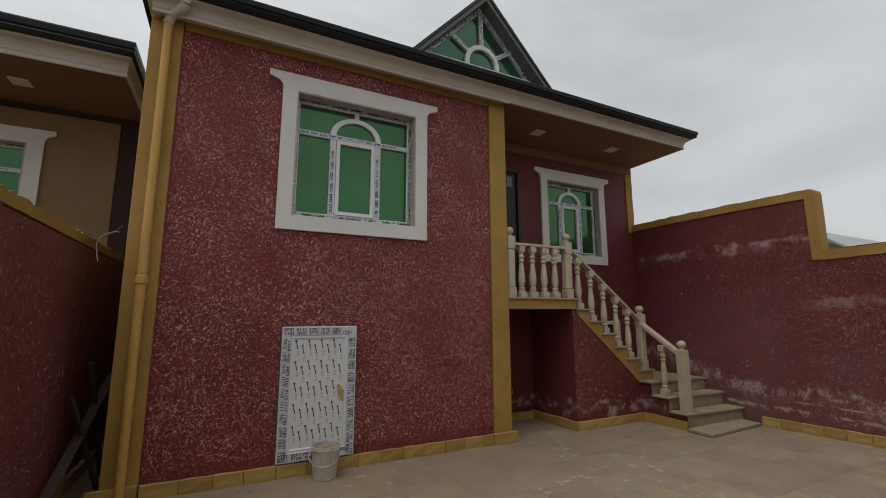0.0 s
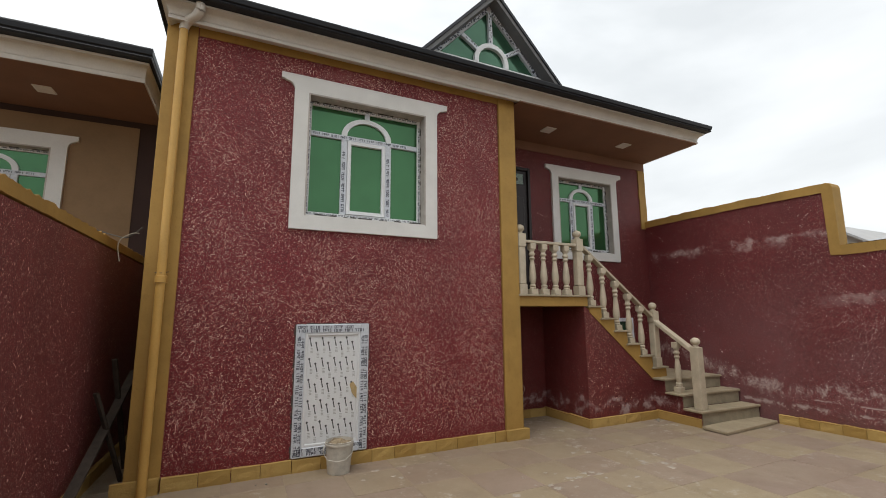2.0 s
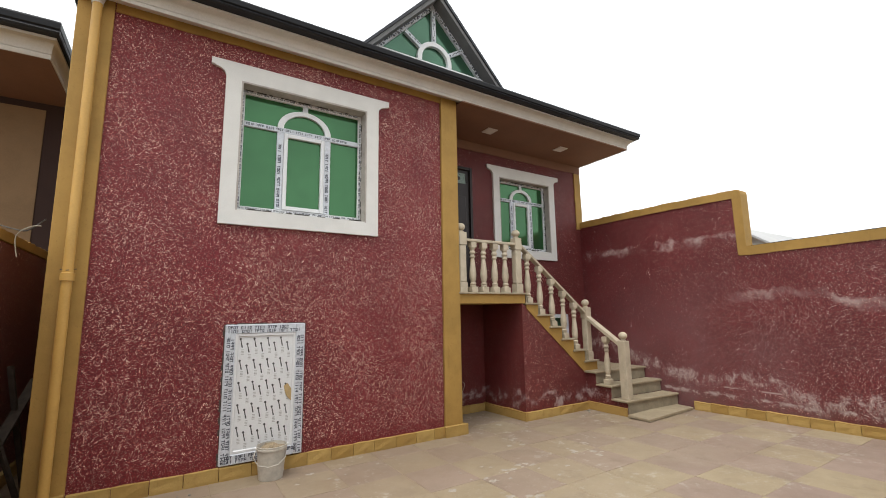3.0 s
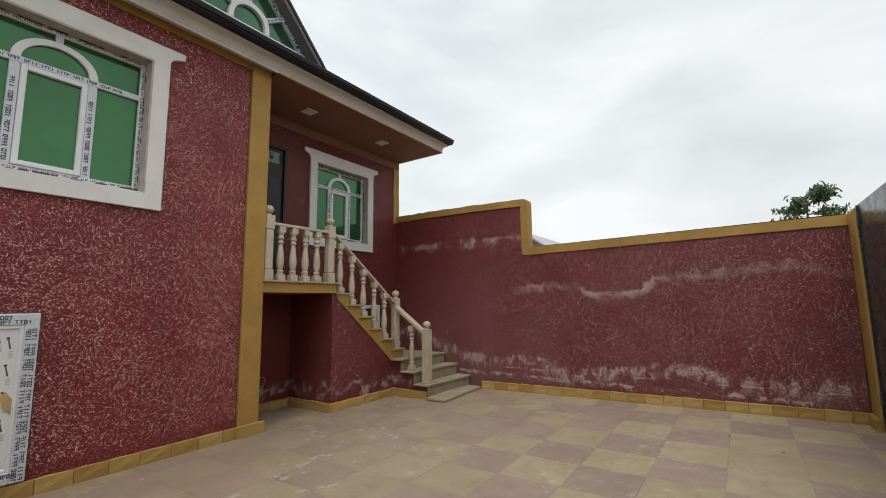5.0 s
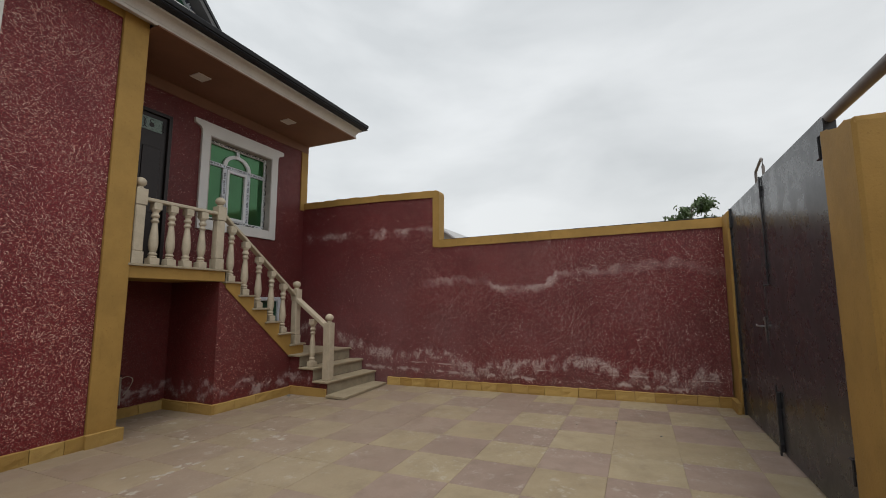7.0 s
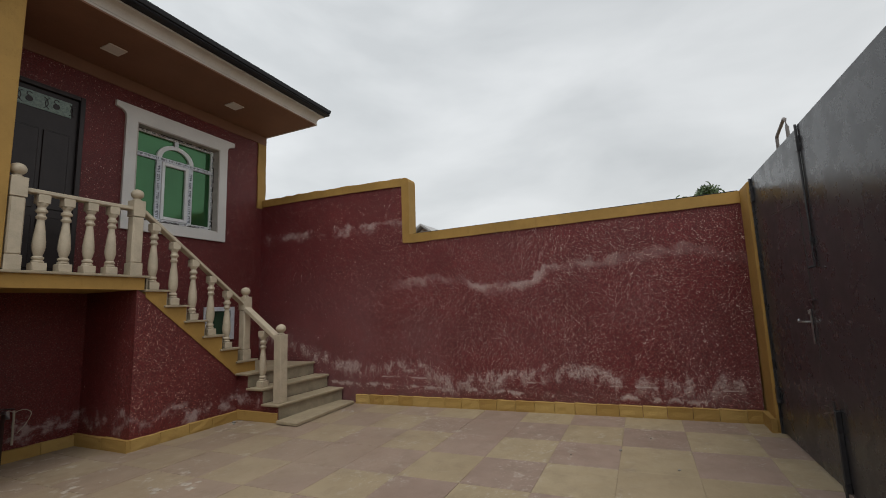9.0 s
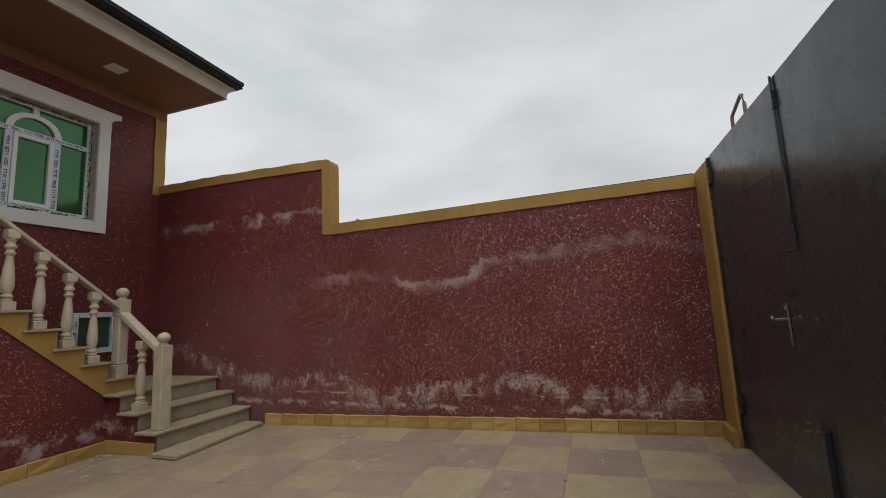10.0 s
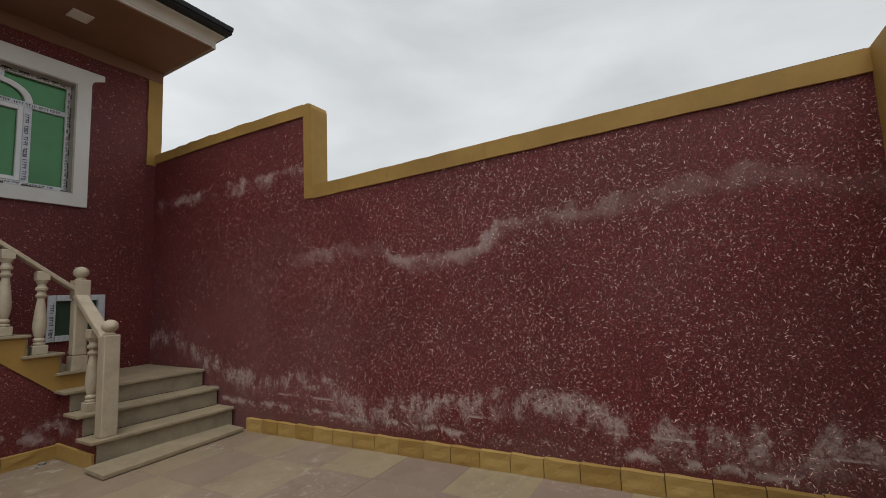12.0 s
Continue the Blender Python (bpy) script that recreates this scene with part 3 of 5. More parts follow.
def slanted_marks(p0, p1, y, wide):
    """Short dark printed bars along a slanted strip."""
    p0, p1 = Vector(p0), Vector(p1)
    d = (p1 - p0).normalized()
    w = Vector((-d.y, d.x))
    k, total = 0.03, (p1 - p0).length
    while k < total - 0.05:
        ln = rnd.uniform(0.012, 0.045)
        o = rnd.uniform(-0.35, 0.35) * wide
        h = wide * rnd.uniform(0.15, 0.32)
        q0, q1, hh = p0 + d * k + w * o, p0 + d * (k + ln) + w * o, w * h
        prism(prints, [tuple(q0 - hh), tuple(q1 - hh), tuple(q1 + hh), tuple(q0 + hh)], "y", y - 0.0015, y + 0.001)
        k += ln + rnd.uniform(0.012, 0.03)


for ang, ln, off in ((91.5, 0.615, 0.0), (32.7, 0.36, 0.0), (146.4, 0.335, 0.0)):
    a = radians(ang)
    c, s_ = math.cos(a), math.sin(a)
    p0 = Vector((CX + c * 0.31, CZ + s_ * 0.31))
    p1 = Vector((CX + c * (0.31 + ln), CZ + s_ * (0.31 + ln)))
    w = Vector((-s_, c)) * 0.034
    prism(bm, [tuple(p0 - w), tuple(p1 - w), tuple(p1 + w), tuple(p0 + w)], "y", DY - 0.004, DY + 0.052)
    slanted_marks(p0, p1, DY - 0.004, 0.05)
part("spoke_bar", bm, tape, dormer, "film-wrapped glazing spokes")
for side in (-1, 1):
    slanted_marks((DX + side * (gw - 0.06), gz + 0.01), (DX, gz + gh - 0.065), DY, 0.07)
    slanted_marks((DX + side * (gw - 0.03), gz + 0.01), (DX, gz + gh - 0.03), DY, 0.05)
part("film_print", prints, ink, dormer, "unreadable dark print on the film", kind="stuff")
part("cheek", prismed([(DX - DW + 0.02, DZ - 0.25), (DX + DW - 0.02, DZ - 0.25), (DX, DZ + DH - 0.02)], "y", DY + 0.12, DY + 0.2), dormer_mat, dormer)


# ---- windows ----
def film_marks(bm, cx, z0, z1, y, wide, upright=True, rnd=None):
    """Printed marks along a strip of film: short dark bars of uneven length."""
    def bar(u0, u1, v0, v1):
        """v runs across the strip and u along it."""
        if upright:
            box(bm, v0, v1, y - 0.0015, y + 0.001, u0, u1)
        else:
            box(bm, u0, u1, y - 0.0015, y + 0.001, v0, v1)

    a = z0 + 0.02
    h, t = wide * 0.5, wide * 0.21
    while a < z1 - 0.03 - 4 * wide:
        o = cx + rnd.uniform(-0.05, 0.05) * wide
        for k in range(4):
            w = wide * rnd.uniform(0.55, 0.8)
            shape = rnd.randrange(4)
            if shape == 0:
                bar(a, a + t, o - h, o + h)
                bar(a + w - t, a + w, o - h, o + h)
                bar(a + t, a + w - t, o - h, o - h + t)
                bar(a + t, a + w - t, o + h - t, o + h)
            elif shape == 1:
                bar(a + w * 0.4, a + w * 0.4 + t * 1.2, o - h, o + h)
            elif shape == 2:
                bar(a, a + w, o + h - t, o + h)
                bar(a + w * 0.4, a + w * 0.4 + t, o - h, o + h - t)
            else:
                bar(a, a + t, o - h, o + h)
                bar(a + t, a + w, o - t / 2, o + t / 2)
                bar(a + t, a + w, o + h - t, o + h)
            a += w + wide * 0.14
        a += wide * rnd.uniform(0.5, 0.9)


def big_window(name, hole, y_wall, seed, label, horn=0.15, body=0.17, full=True, depth=0.23):
    x0, x1, z0, z1 = hole
    rnd = random.Random(seed)
    w = thing(name, label, "window")
    w["kind"] = "structure"
    yo = y_wall - 0.045
    # surround: two jambs, a bottom band, a head with stepped horns
    bm = bmesh.new()
    hz = z1
    ox0, ox1 = x0 - body, x1 + body
    head = 0.215
    pts = [(ox0 - horn, hz + head), (ox0 - horn, hz + head - 0.075)]
    pts += [(ox0 - horn + 0.045, hz + head - 0.085)]
    for i in range(7):
        t = math.pi / 2 * i / 6
        pts.append((ox0 - horn + 0.05 + (horn - 0.05) * math.sin(t) * 1.0, hz + head - 0.095 - 0.10 * (1 - math.cos(t))))
    pts += [(ox0, hz), (x0, hz), (x1, hz), (ox1, hz)]
    for i in range(6, -1, -1):
        t = math.pi / 2 * i / 6
        pts.append((ox1 + horn - 0.05 - (horn - 0.05) * math.sin(t), hz + head - 0.095 - 0.10 * (1 - math.cos(t))))
    pts += [(ox1 + horn - 0.045, hz + head - 0.085), (ox1 + horn, hz + head - 0.075), (ox1 + horn, hz + head)]
    prism(bm, pts, "y", yo, y_wall + 0.01)
    part("window_head", bm, white, w, "white moulded head with stepped horns")
    bm = bmesh.new()
    prism(bm, [(ox0, z0 - body), (x0, z0), (x0, hz), (ox0, hz)], "y", yo, y_wall + 0.01)
    prism(bm, [(x1, z0), (ox1, z0 - body), (ox1, hz), (x1, hz)], "y", yo, y_wall + 0.01)
    prism(bm, [(ox0, z0 - body), (ox1, z0 - body), (x1, z0), (x0, z0)], "y", yo, y_wall + 0.01)
    part("surround", bm, white, w, "white painted flat surround")
    # reveals
    bm = bmesh.new()
    yr = y_wall + depth
    box(bm, x0 - 0.002, x0 + 0.02, yo + 0.004, yr, z0, z1)
    box(bm, x1 - 0.02, x1 + 0.002, yo + 0.004, yr, z0, z1)
    box(bm, x0 + 0.02, x1 - 0.02, yo + 0.004, yr, z1 - 0.02, z1)
    part("reveal", bm, reveal_mat, w, "rough unpainted render reveal")
    prismed_sill = prismed([(yo + 0.002, z0 - 0.002), (yr, z0 - 0.002), (yr, z0 + 0.05), (yo + 0.002, z0 + 0.012)], "x", x0 + 0.02, x1 - 0.02)
    part("window_sill", prismed_sill, white, w, "uneven plaster sill")
    bm = bmesh.new()
    for i in range(26):
        cx = rnd.uniform(x0 + 0.03, x1 - 0.05)
        ln = rnd.uniform(0.03, 0.12)
        box(bm, cx, min(cx + ln, x1 - 0.025), yr - rnd.uniform(0.02, 0.05), yr - 0.002, z0 + 0.045, z0 + 0.052 + rnd.uniform(0, 0.012))
    for i in range(30):
        cz = rnd.uniform(z0 + 0.06, z1 - 0.1)
        cx = rnd.choice((x0 + 0.018, x1 - 0.026))
        box(bm, cx, cx + 0.008, yr - 0.022, yr - 0.002, cz, cz + rnd.uniform(0.02, 0.07))
    for i in range(16):
        cx = rnd.uniform(x0 + 0.03, x1 - 0.12)
        box(bm, cx, cx + rnd.uniform(0.03, 0.09), yr - 0.02, yr - 0.002, z1 - 0.028, z1 - 0.018)
    part("joint_filler", bm, foam, w, "ragged dark gaps of joint filler", kind="stuff")
    # frame
    fx0, fx1, fz0, fz1 = x0 + 0.02, x1 - 0.02, z0 + 0.05, z1 - 0.02
    W, H = fx1 - fx0, fz1 - fz0
    b = 0.045
    ya, yb = yr, yr + 0.06
    bm = bmesh.new()
    box(bm, fx0, fx0 + b, ya, yb, fz0, fz1, bevel=0.004)
    box(bm, fx1 - b, fx1, ya, yb, fz0, fz1, bevel=0.004)
    box(bm, fx0 + b, fx1 - b, ya, yb, fz0, fz0 + b, bevel=0.004)
    box(bm, fx0 + b, fx1 - b, ya, yb, fz1 - b, fz1, bevel=0.004)
    part("window_frame", bm, pvc, w, "white plastic frame")
    cx = (fx0 + fx1) / 2
    m0, m1 = cx - 0.195 * W, cx + 0.195 * W
    tz = fz0 + 0.718 * H
    mw = 0.04
    bm = bmesh.new()
    box(bm, fx0 + b, fx1 - b, ya - 0.003, yb - 0.002, tz - 0.033, tz + 0.033, bevel=0.004)
    part("transom", bm, tape, w, "film-wrapped transom bar")
    for mx in (m0, m1):
        part("mullion", boxed(mx - mw, mx + mw, ya - 0.002, yb - 0.003, fz0 + b, tz - 0.033, bevel=0.004), tape, w, "film-wrapped mullion")
    # sash
    bm = bmesh.new()
    sb = 0.05
    sx0, sx1, sz0, sz1 = m0 + mw + 0.003, m1 - mw - 0.003, fz0 + b + 0.003, tz - 0.036
    box(bm, sx0, sx0 + sb, ya - 0.012, yb - 0.01, sz0, sz1, bevel=0.005)
    box(bm, sx1 - sb, sx1, ya - 0.012, yb - 0.01, sz0, sz1, bevel=0.005)
    box(bm, sx0 + sb, sx1 - sb, ya - 0.012, yb - 0.01, sz0, sz0 + sb, bevel=0.005)
    box(bm, sx0 + sb, sx1 - sb, ya - 0.012, yb - 0.01, sz1 - sb, sz1, bevel=0.005)
    part("sash", bm, pvc, w, "white opening sash")
    r1 = (m1 - m0) / 2 + mw
    rise = min(1.0, (fz1 - b - tz - 0.06) / r1)
    part("arch_bar", arch(bmesh.new(), cx, tz + 0.03, r1 - 0.075, r1, ya - 0.004, yb - 0.004, sz=0.80), pvc, w, "white arched glazing bar")
    if fz1 - b > tz + 0.03 + r1 * 0.8:
        part("key_bar", boxed(cx - 0.032, cx + 0.032, ya - 0.002, yb - 0.005, tz + 0.03 + r1 * 0.8 - 0.01, fz1 - b + 0.002), tape, w)
    # panes
    yg = ya + 0.03
    for a, c, d, e in ((fx0 + b, m0 - mw, fz0 + b, tz - 0.033), (m1 + mw, fx1 - b, fz0 + b, tz - 0.033), (sx0 + sb, sx1 - sb, sz0 + sb, sz1 - sb)):
        part("pane", boxed(a - 0.004, c + 0.004, yg, yg + 0.008, d - 0.004, e + 0.004), glass, w, "green reflective pane")
    part("pane", boxed(fx0 + b - 0.004, fx1 - b + 0.004, yg + 0.002, yg + 0.01, tz + 0.02, fz1 - b + 0.004), glass, w, "green reflective pane")
    # prints on the film
    bm = bmesh.new()
    for mx in (m0, m1):
        film_marks(bm, mx - 0.006, fz0 + b, tz - 0.04, ya - 0.003, 0.036, True, rnd)
    film_marks(bm, tz, fx0 + b, fx1 - b, ya - 0.004, 0.030, False, rnd)
    film_marks(bm, fx1 - 0.022, fz0, fz1, ya - 0.001, 0.02, True, rnd)
    film_marks(bm, fx0 + 0.022, fz0, fz1, ya - 0.001, 0.02, True, rnd)
    film_marks(bm, fz1 - 0.022, fx0, fx1, ya - 0.001, 0.02, False, rnd)
    film_marks(bm, fz0 + 0.022, fx0, fx1, ya - 0.001, 0.02, False, rnd)
    part("film_print", bm, ink, w, "unreadable dark print on the film", kind="stuff")
    return w


big_window("window_1", W1, Y_FACE, 11, "large white-framed window with green mirror glass and printed film left on", horn=0.16, body=0.17, depth=0.13)
big_window("window_2", W2, Y_BACK, 12, "white-framed porch window with green mirror glass and an arched bar", horn=0.14, body=0.15, depth=0.10)

# basement window beside the landing
bwin = thing("window_3", "small basement window with printed film on its frame", "window")
bwin["kind"] = "structure"
bm = bmesh.new()
x0, x1, z0, z1 = BW
box(bm, x0 - 0.03, x0 + 0.05, Y_BACK - 0.02, Y_BACK + 0.05, z0 - 0.03, z1 + 0.03, bevel=0.004)
box(bm, x1 - 0.05, x1 + 0.03, Y_BACK - 0.03, Y_BACK + 0.05, z0 - 0.03, z1 + 0.03, bevel=0.004)
box(bm, x0 + 0.05, x1 - 0.05, Y_BACK - 0.03, Y_BACK + 0.05, z1 - 0.04, z1 + 0.03, bevel=0.004)
box(bm, x0 + 0.05, x1 - 0.05, Y_BACK - 0.03, Y_BACK + 0.05, z0 - 0.03, z0 + 0.04, bevel=0.004)
part("window_frame", bm, tape, bwin, "film-wrapped frame")
part("pane", boxed(x0 + 0.04, x1 - 0.04, Y_BACK + 0.015, Y_BACK + 0.025, z0 + 0.03, z1 - 0.03), glass_dark, bwin, "dark green pane")
bm = bmesh.new()
r_ = random.Random(4)
film_marks(bm, x0 + 0.01, z0, z1, Y_BACK - 0.021, 0.036, True, r_)
film_marks(bm, x1 - 0.01, z0, z1, Y_BACK - 0.021, 0.036, True, r_)
part("film_print", bm, ink, bwin, kind="stuff")

# ---- front door on the balcony ----
door = thing("door_1", "closed dark brown metal front door with a patterned glass light at its top", "door")
door["kind"] = "structure"
x0, x1, z0, z1 = DOOR
bm = bmesh.new()
box(bm, x0, x0 + 0.06, Y_BACK - 0.02, Y_BACK + 0.1, z0, z1, bevel=0.006)
box(bm, x1 - 0.06, x1, Y_BACK - 0.02, Y_BACK + 0.1, z0, z1, bevel=0.006)
box(bm, x0 + 0.06, x1 - 0.06, Y_BACK - 0.02, Y_BACK + 0.1, z1 - 0.06, z1, bevel=0.006)
part("door_frame", bm, door_mat, door, "dark metal door frame")
leaf = part("door_leaf", boxed(x0 + 0.06, x1 - 0.06, Y_BACK + 0.02, Y_BACK + 0.08, z0, z1 - 0.06), door_mat, door, "dark metal door leaf")
bm = bmesh.new()
for a, b in ((z0 + 0.12, z0 + 0.75), (z0 + 0.85, z0 + 1.85)):
    for c, d in ((x0 + 0.14, x0 + 0.42), (x0 + 0.46, x1 - 0.14)):
        box(bm, c, d, Y_BACK + 0.008, Y_BACK + 0.022, a, b, bevel=0.007)
part("door_panel", bm, door_mat, leaf, "raised dark panels")
part("door_light", boxed(x0 + 0.14, x1 - 0.14, Y_BACK + 0.012, Y_BACK + 0.022, z1 - 0.325, z1 - 0.125), door_glass, leaf, "patterned glass light")
bm = bmesh.new()
r_ = random.Random(8)
zc = z1 - 0.225
for i, cx in enumerate((x0 + 0.17, x0 + 0.30, x0 + 0.435, x0 + 0.57, x0 + 0.70)):
    if i % 2:
        arch(bm, cx, zc - 0.01, 0.0, 0.036, Y_BACK + 0.006, Y_BACK + 0.014, 0, 2 * math.pi, 12)
        arch(bm, cx, zc + 0.05, 0.022, 0.030, Y_BACK + 0.006, Y_BACK + 0.014, 0.4, 4.6, 10)
    else:
        arch(bm, cx - 0.03, zc, 0.075, 0.083, Y_BACK + 0.006, Y_BACK + 0.014, -1.1, 1.1, 10)
        arch(bm, cx + 0.10, zc, 0.075, 0.083, Y_BACK + 0.006, Y_BACK + 0.014, 2.04, 4.24, 10)
part("scroll_grille", bm, door_mat, leaf, "scrolled iron grille")
part("door_handle", tube(bmesh.new(), [(x0 + 0.14, Y_BACK + 0.02, z0 + 1.0), (x0 + 0.14, Y_BACK - 0.04, z0 + 1.0), (x0 + 0.26, Y_BACK - 0.04, z0 + 1.0)], 0.010), steel, leaf, "steel lever handle")

# ---- hatch door in the front wall ----
hatch = thing("hatch_door", "white plastic basement hatch still covered in printed protective film", "door")
hx0, hx1, hz0, hz1 = 0.605, 1.465, 0.035, 1.515
yh = Y_FACE - 0.045
bm = bmesh.new()
fb = 0.105
box(bm, hx0, hx0 + fb, yh, Y_FACE + 0.01, hz0, hz1, bevel=0.008)
box(bm, hx1 - fb, hx1, yh, Y_FACE + 0.01, hz0, hz1, bevel=0.008)
box(bm, hx0 + fb, hx1 - fb, yh, Y_FACE + 0.01, hz1 - fb, hz1, bevel=0.008)
box(bm, hx0 + fb, hx1 - fb, yh, Y_FACE + 0.01, hz0, hz0 + fb, bevel=0.008)
part("hatch_frame", bm, tape, hatch, "film-wrapped white frame")
rr = random.Random(63)
bm = bmesh.new()
for k in range(24):
    za = hz0 + (hz1 - hz0) * k / 24
    zb = hz0 + (hz1 - hz0) * (k + 1) / 24
    box(bm, hx0 - rr.uniform(0.004, 0.022), hx0, Y_FACE - 0.006, Y_FACE + 0.002, za, zb)
    box(bm, hx1, hx1 + rr.uniform(0.004, 0.022), Y_FACE - 0.006, Y_FACE + 0.002, za, zb)
for k in range(14):
    xa = hx0 + (hx1 - hx0) * k / 14
    box(bm, xa, xa + (hx1 - hx0) / 14, Y_FACE - 0.006, Y_FACE + 0.002, hz1, hz1 + rr.uniform(0.004, 0.016))
part("joint_gap", bm, foam, hatch, "ragged dark joint round the frame", kind="stuff")
bm = bmesh.new()
box(bm, hx0 + fb, hx0 + fb + 0.03, yh + 0.006, Y_FACE, hz0 + fb, hz1 - fb, bevel=0.005)
box(bm, hx1 - fb - 0.03, hx1 - fb, yh + 0.006, Y_FACE, hz0 + fb, hz1 - fb, bevel=0.005)
box(bm, hx0 + fb + 0.03, hx1 - fb - 0.03, yh + 0.006, Y_FACE, hz1 - fb - 0.03, hz1 - fb, bevel=0.005)
box(bm, hx0 + fb + 0.03, hx1 - fb - 0.03, yh + 0.006, Y_FACE, hz0 + fb, hz0 + fb + 0.03, bevel=0.005)
part("hatch_sash", bm, pvc, hatch, "white inner sash")
part("hatch_panel", boxed(hx0 + fb + 0.02, hx1 - fb - 0.02, yh + 0.02, yh + 0.03, hz0 + fb + 0.02, hz1 - fb - 0.02), pvc, hatch, "white filmed panel")
bm, bm2 = bmesh.new(), bmesh.new()
px0, px1, pz0, pz1 = hx0 + fb + 0.035, hx1 - fb - 0.035, hz0 + fb + 0.06, hz1 - fb - 0.03
z = pz1 - 0.03
while z > pz0 + 0.14:
    for i in range(9):
        x = px0 + 0.015 + 0.0715 * i
        if x > px1 - 0.05:
            break
        zz = z - (0.056 if i % 2 else 0.0)
        prism(bm, [(x, zz), (x + 0.009, zz), (x + 0.031, zz - 0.092), (x + 0.017, zz - 0.092)], "y", yh + 0.0185, yh + 0.0199)
        arch(bm, x + 0.004, zz + 0.003, 0.0, 0.0125, yh + 0.0185, yh + 0.0199, 0, 2 * math.pi, 8)
        for k in range(4):
            a = zz - 0.112 - 0.016 * k
            prism(bm2, [(x + 0.013, a), (x + 0.042, a), (x + 0.043, a - 0.007), (x + 0.014, a - 0.007)], "y", yh + 0.0185, yh + 0.0199)
    z -= 0.237
part("panel_print", bm, ink_mid, hatch, "rows of slanted printed marks", kind="stuff")
part("panel_lines", bm2, ink_pale, hatch, kind="stuff")
bm = bmesh.new()
for cx in (hx0 + 0.035, hx0 + 0.075, hx1 - 0.035, hx1 - 0.075):
    film_marks(bm, cx, hz0, hz1, yh, 0.034, True, random.Random(int(cx * 1000)))
for cz in (hz0 + 0.035, hz0 + 0.075, hz1 - 0.035, hz1 - 0.075):
    film_marks(bm, cz, hx0, hx1, yh, 0.034, False, random.Random(int(cz * 1000)))
part("film_print", bm, ink, hatch, "unreadable dark print on the film", kind="stuff")
part("mortar_smear", prismed([(1.245, 0.80), (1.285, 0.83), (1.33, 0.76), (1.35, 0.68), (1.335, 0.62), (1.30, 0.66), (1.27, 0.70)], "y", yh + 0.012, yh + 0.0215), simple("dry_glue", (0.50, 0.36, 0.17)), hatch, "brown dried glue smear")
part("hatch_handle", tube(bmesh.new(), [(hx1 - fb - 0.014, yh + 0.006, 0.70), (hx1 - fb - 0.014, yh - 0.02, 0.70), (hx1 - fb - 0.014, yh - 0.02, 0.62)], 0.008, 6), pvc, hatch, "white handle")

# ---- bucket ----
bucket = thing("bucket", "grubby white plastic bucket of dried mortar standing by the hatch", "bucket", at=(1.10, 5.14, floor_z(5.14)))
bm = bmesh.new()
lathe(bm, [(0.118, 0.0), (0.124, 0.006), (0.150, 0.30), (0.158, 0.302), (0.158, 0.318), (0.152, 0.32), (0.154, 0.338), (0.147, 0.34), (0.143, 0.30), (0.135, 0.20)], sides=28)
part("bucket_body", bm, bucket_mat, bucket, "white plastic pail", smooth=True)
bm = bmesh.new()
r_ = random.Random(2)
top = [bm.verts.new((math.cos(t) * 0.138, math.sin(t) * 0.138, 0.285 + r_.uniform(0, 0.03))) for t in (2 * math.pi * k / 18 for k in range(18))]
mid = [bm.verts.new((math.cos(t) * 0.07, math.sin(t) * 0.07, 0.31 + r_.uniform(0, 0.05))) for t in (2 * math.pi * k / 18 for k in range(18))]
cen = bm.verts.new((0.02, 0.02, 0.355))
for k in range(18):
    bm.faces.new((top[k], top[(k + 1) % 18], mid[(k + 1) % 18], mid[k]))
    bm.faces.new((mid[k], mid[(k + 1) % 18], cen))
part("dried_mortar", bm, mortar, bucket, "lumpy dried mortar")
part("bucket_handle", tube(bmesh.new(), [(-0.155, 0.0, 0.31), (-0.19, -0.06, 0.25), (-0.15, -0.12, 0.18), (-0.06, -0.165, 0.16), (0.04, -0.165, 0.17), (0.12, -0.12, 0.22), (0.155, 0.0, 0.31)], 0.005, 6), bucket_mat, bucket, "thin white handle")

# ---- downspout ----
spout = thing("downspout", "ochre painted downspout with a joint collar", "drainpipe")
sx, sy = -0.765, 5.275
part("pipe", tube(bmesh.new(), [(sx, sy, floor_z(sy) + 0.0), (sx, sy, 4.86)], 0.043, 16), pipe_ochre, spout, smooth=True)
part("collar", lathe(bmesh.new(), [(0.046, 0), (0.056, 0.004), (0.056, 0.075), (0.046, 0.08)], at=(sx, sy, 1.96), sides=16), pipe_ochre, spout, "joint collar", smooth=True)
part("wire_tie", tube(bmesh.new(), [(sx - 0.06, sy + 0.02, 2.07), (sx, sy - 0.052, 2.06), (sx + 0.06, sy + 0.02, 2.08)], 0.004, 5), foam, spout, "thin wire tie")
part("elbow", tube(bmesh.new(), curved([(sx, sy, 4.83), (sx, sy, 4.87), (sx + 0.04, sy - 0.05, 4.925), (sx + 0.13, sy - 0.15, 4.955), (sx + 0.165, sy - 0.20, 5.0), (sx + 0.165, sy - 0.205, 5.10)]), 0.050, 14), cornice_mat, spout, "cream swan-neck elbow", smooth=True)

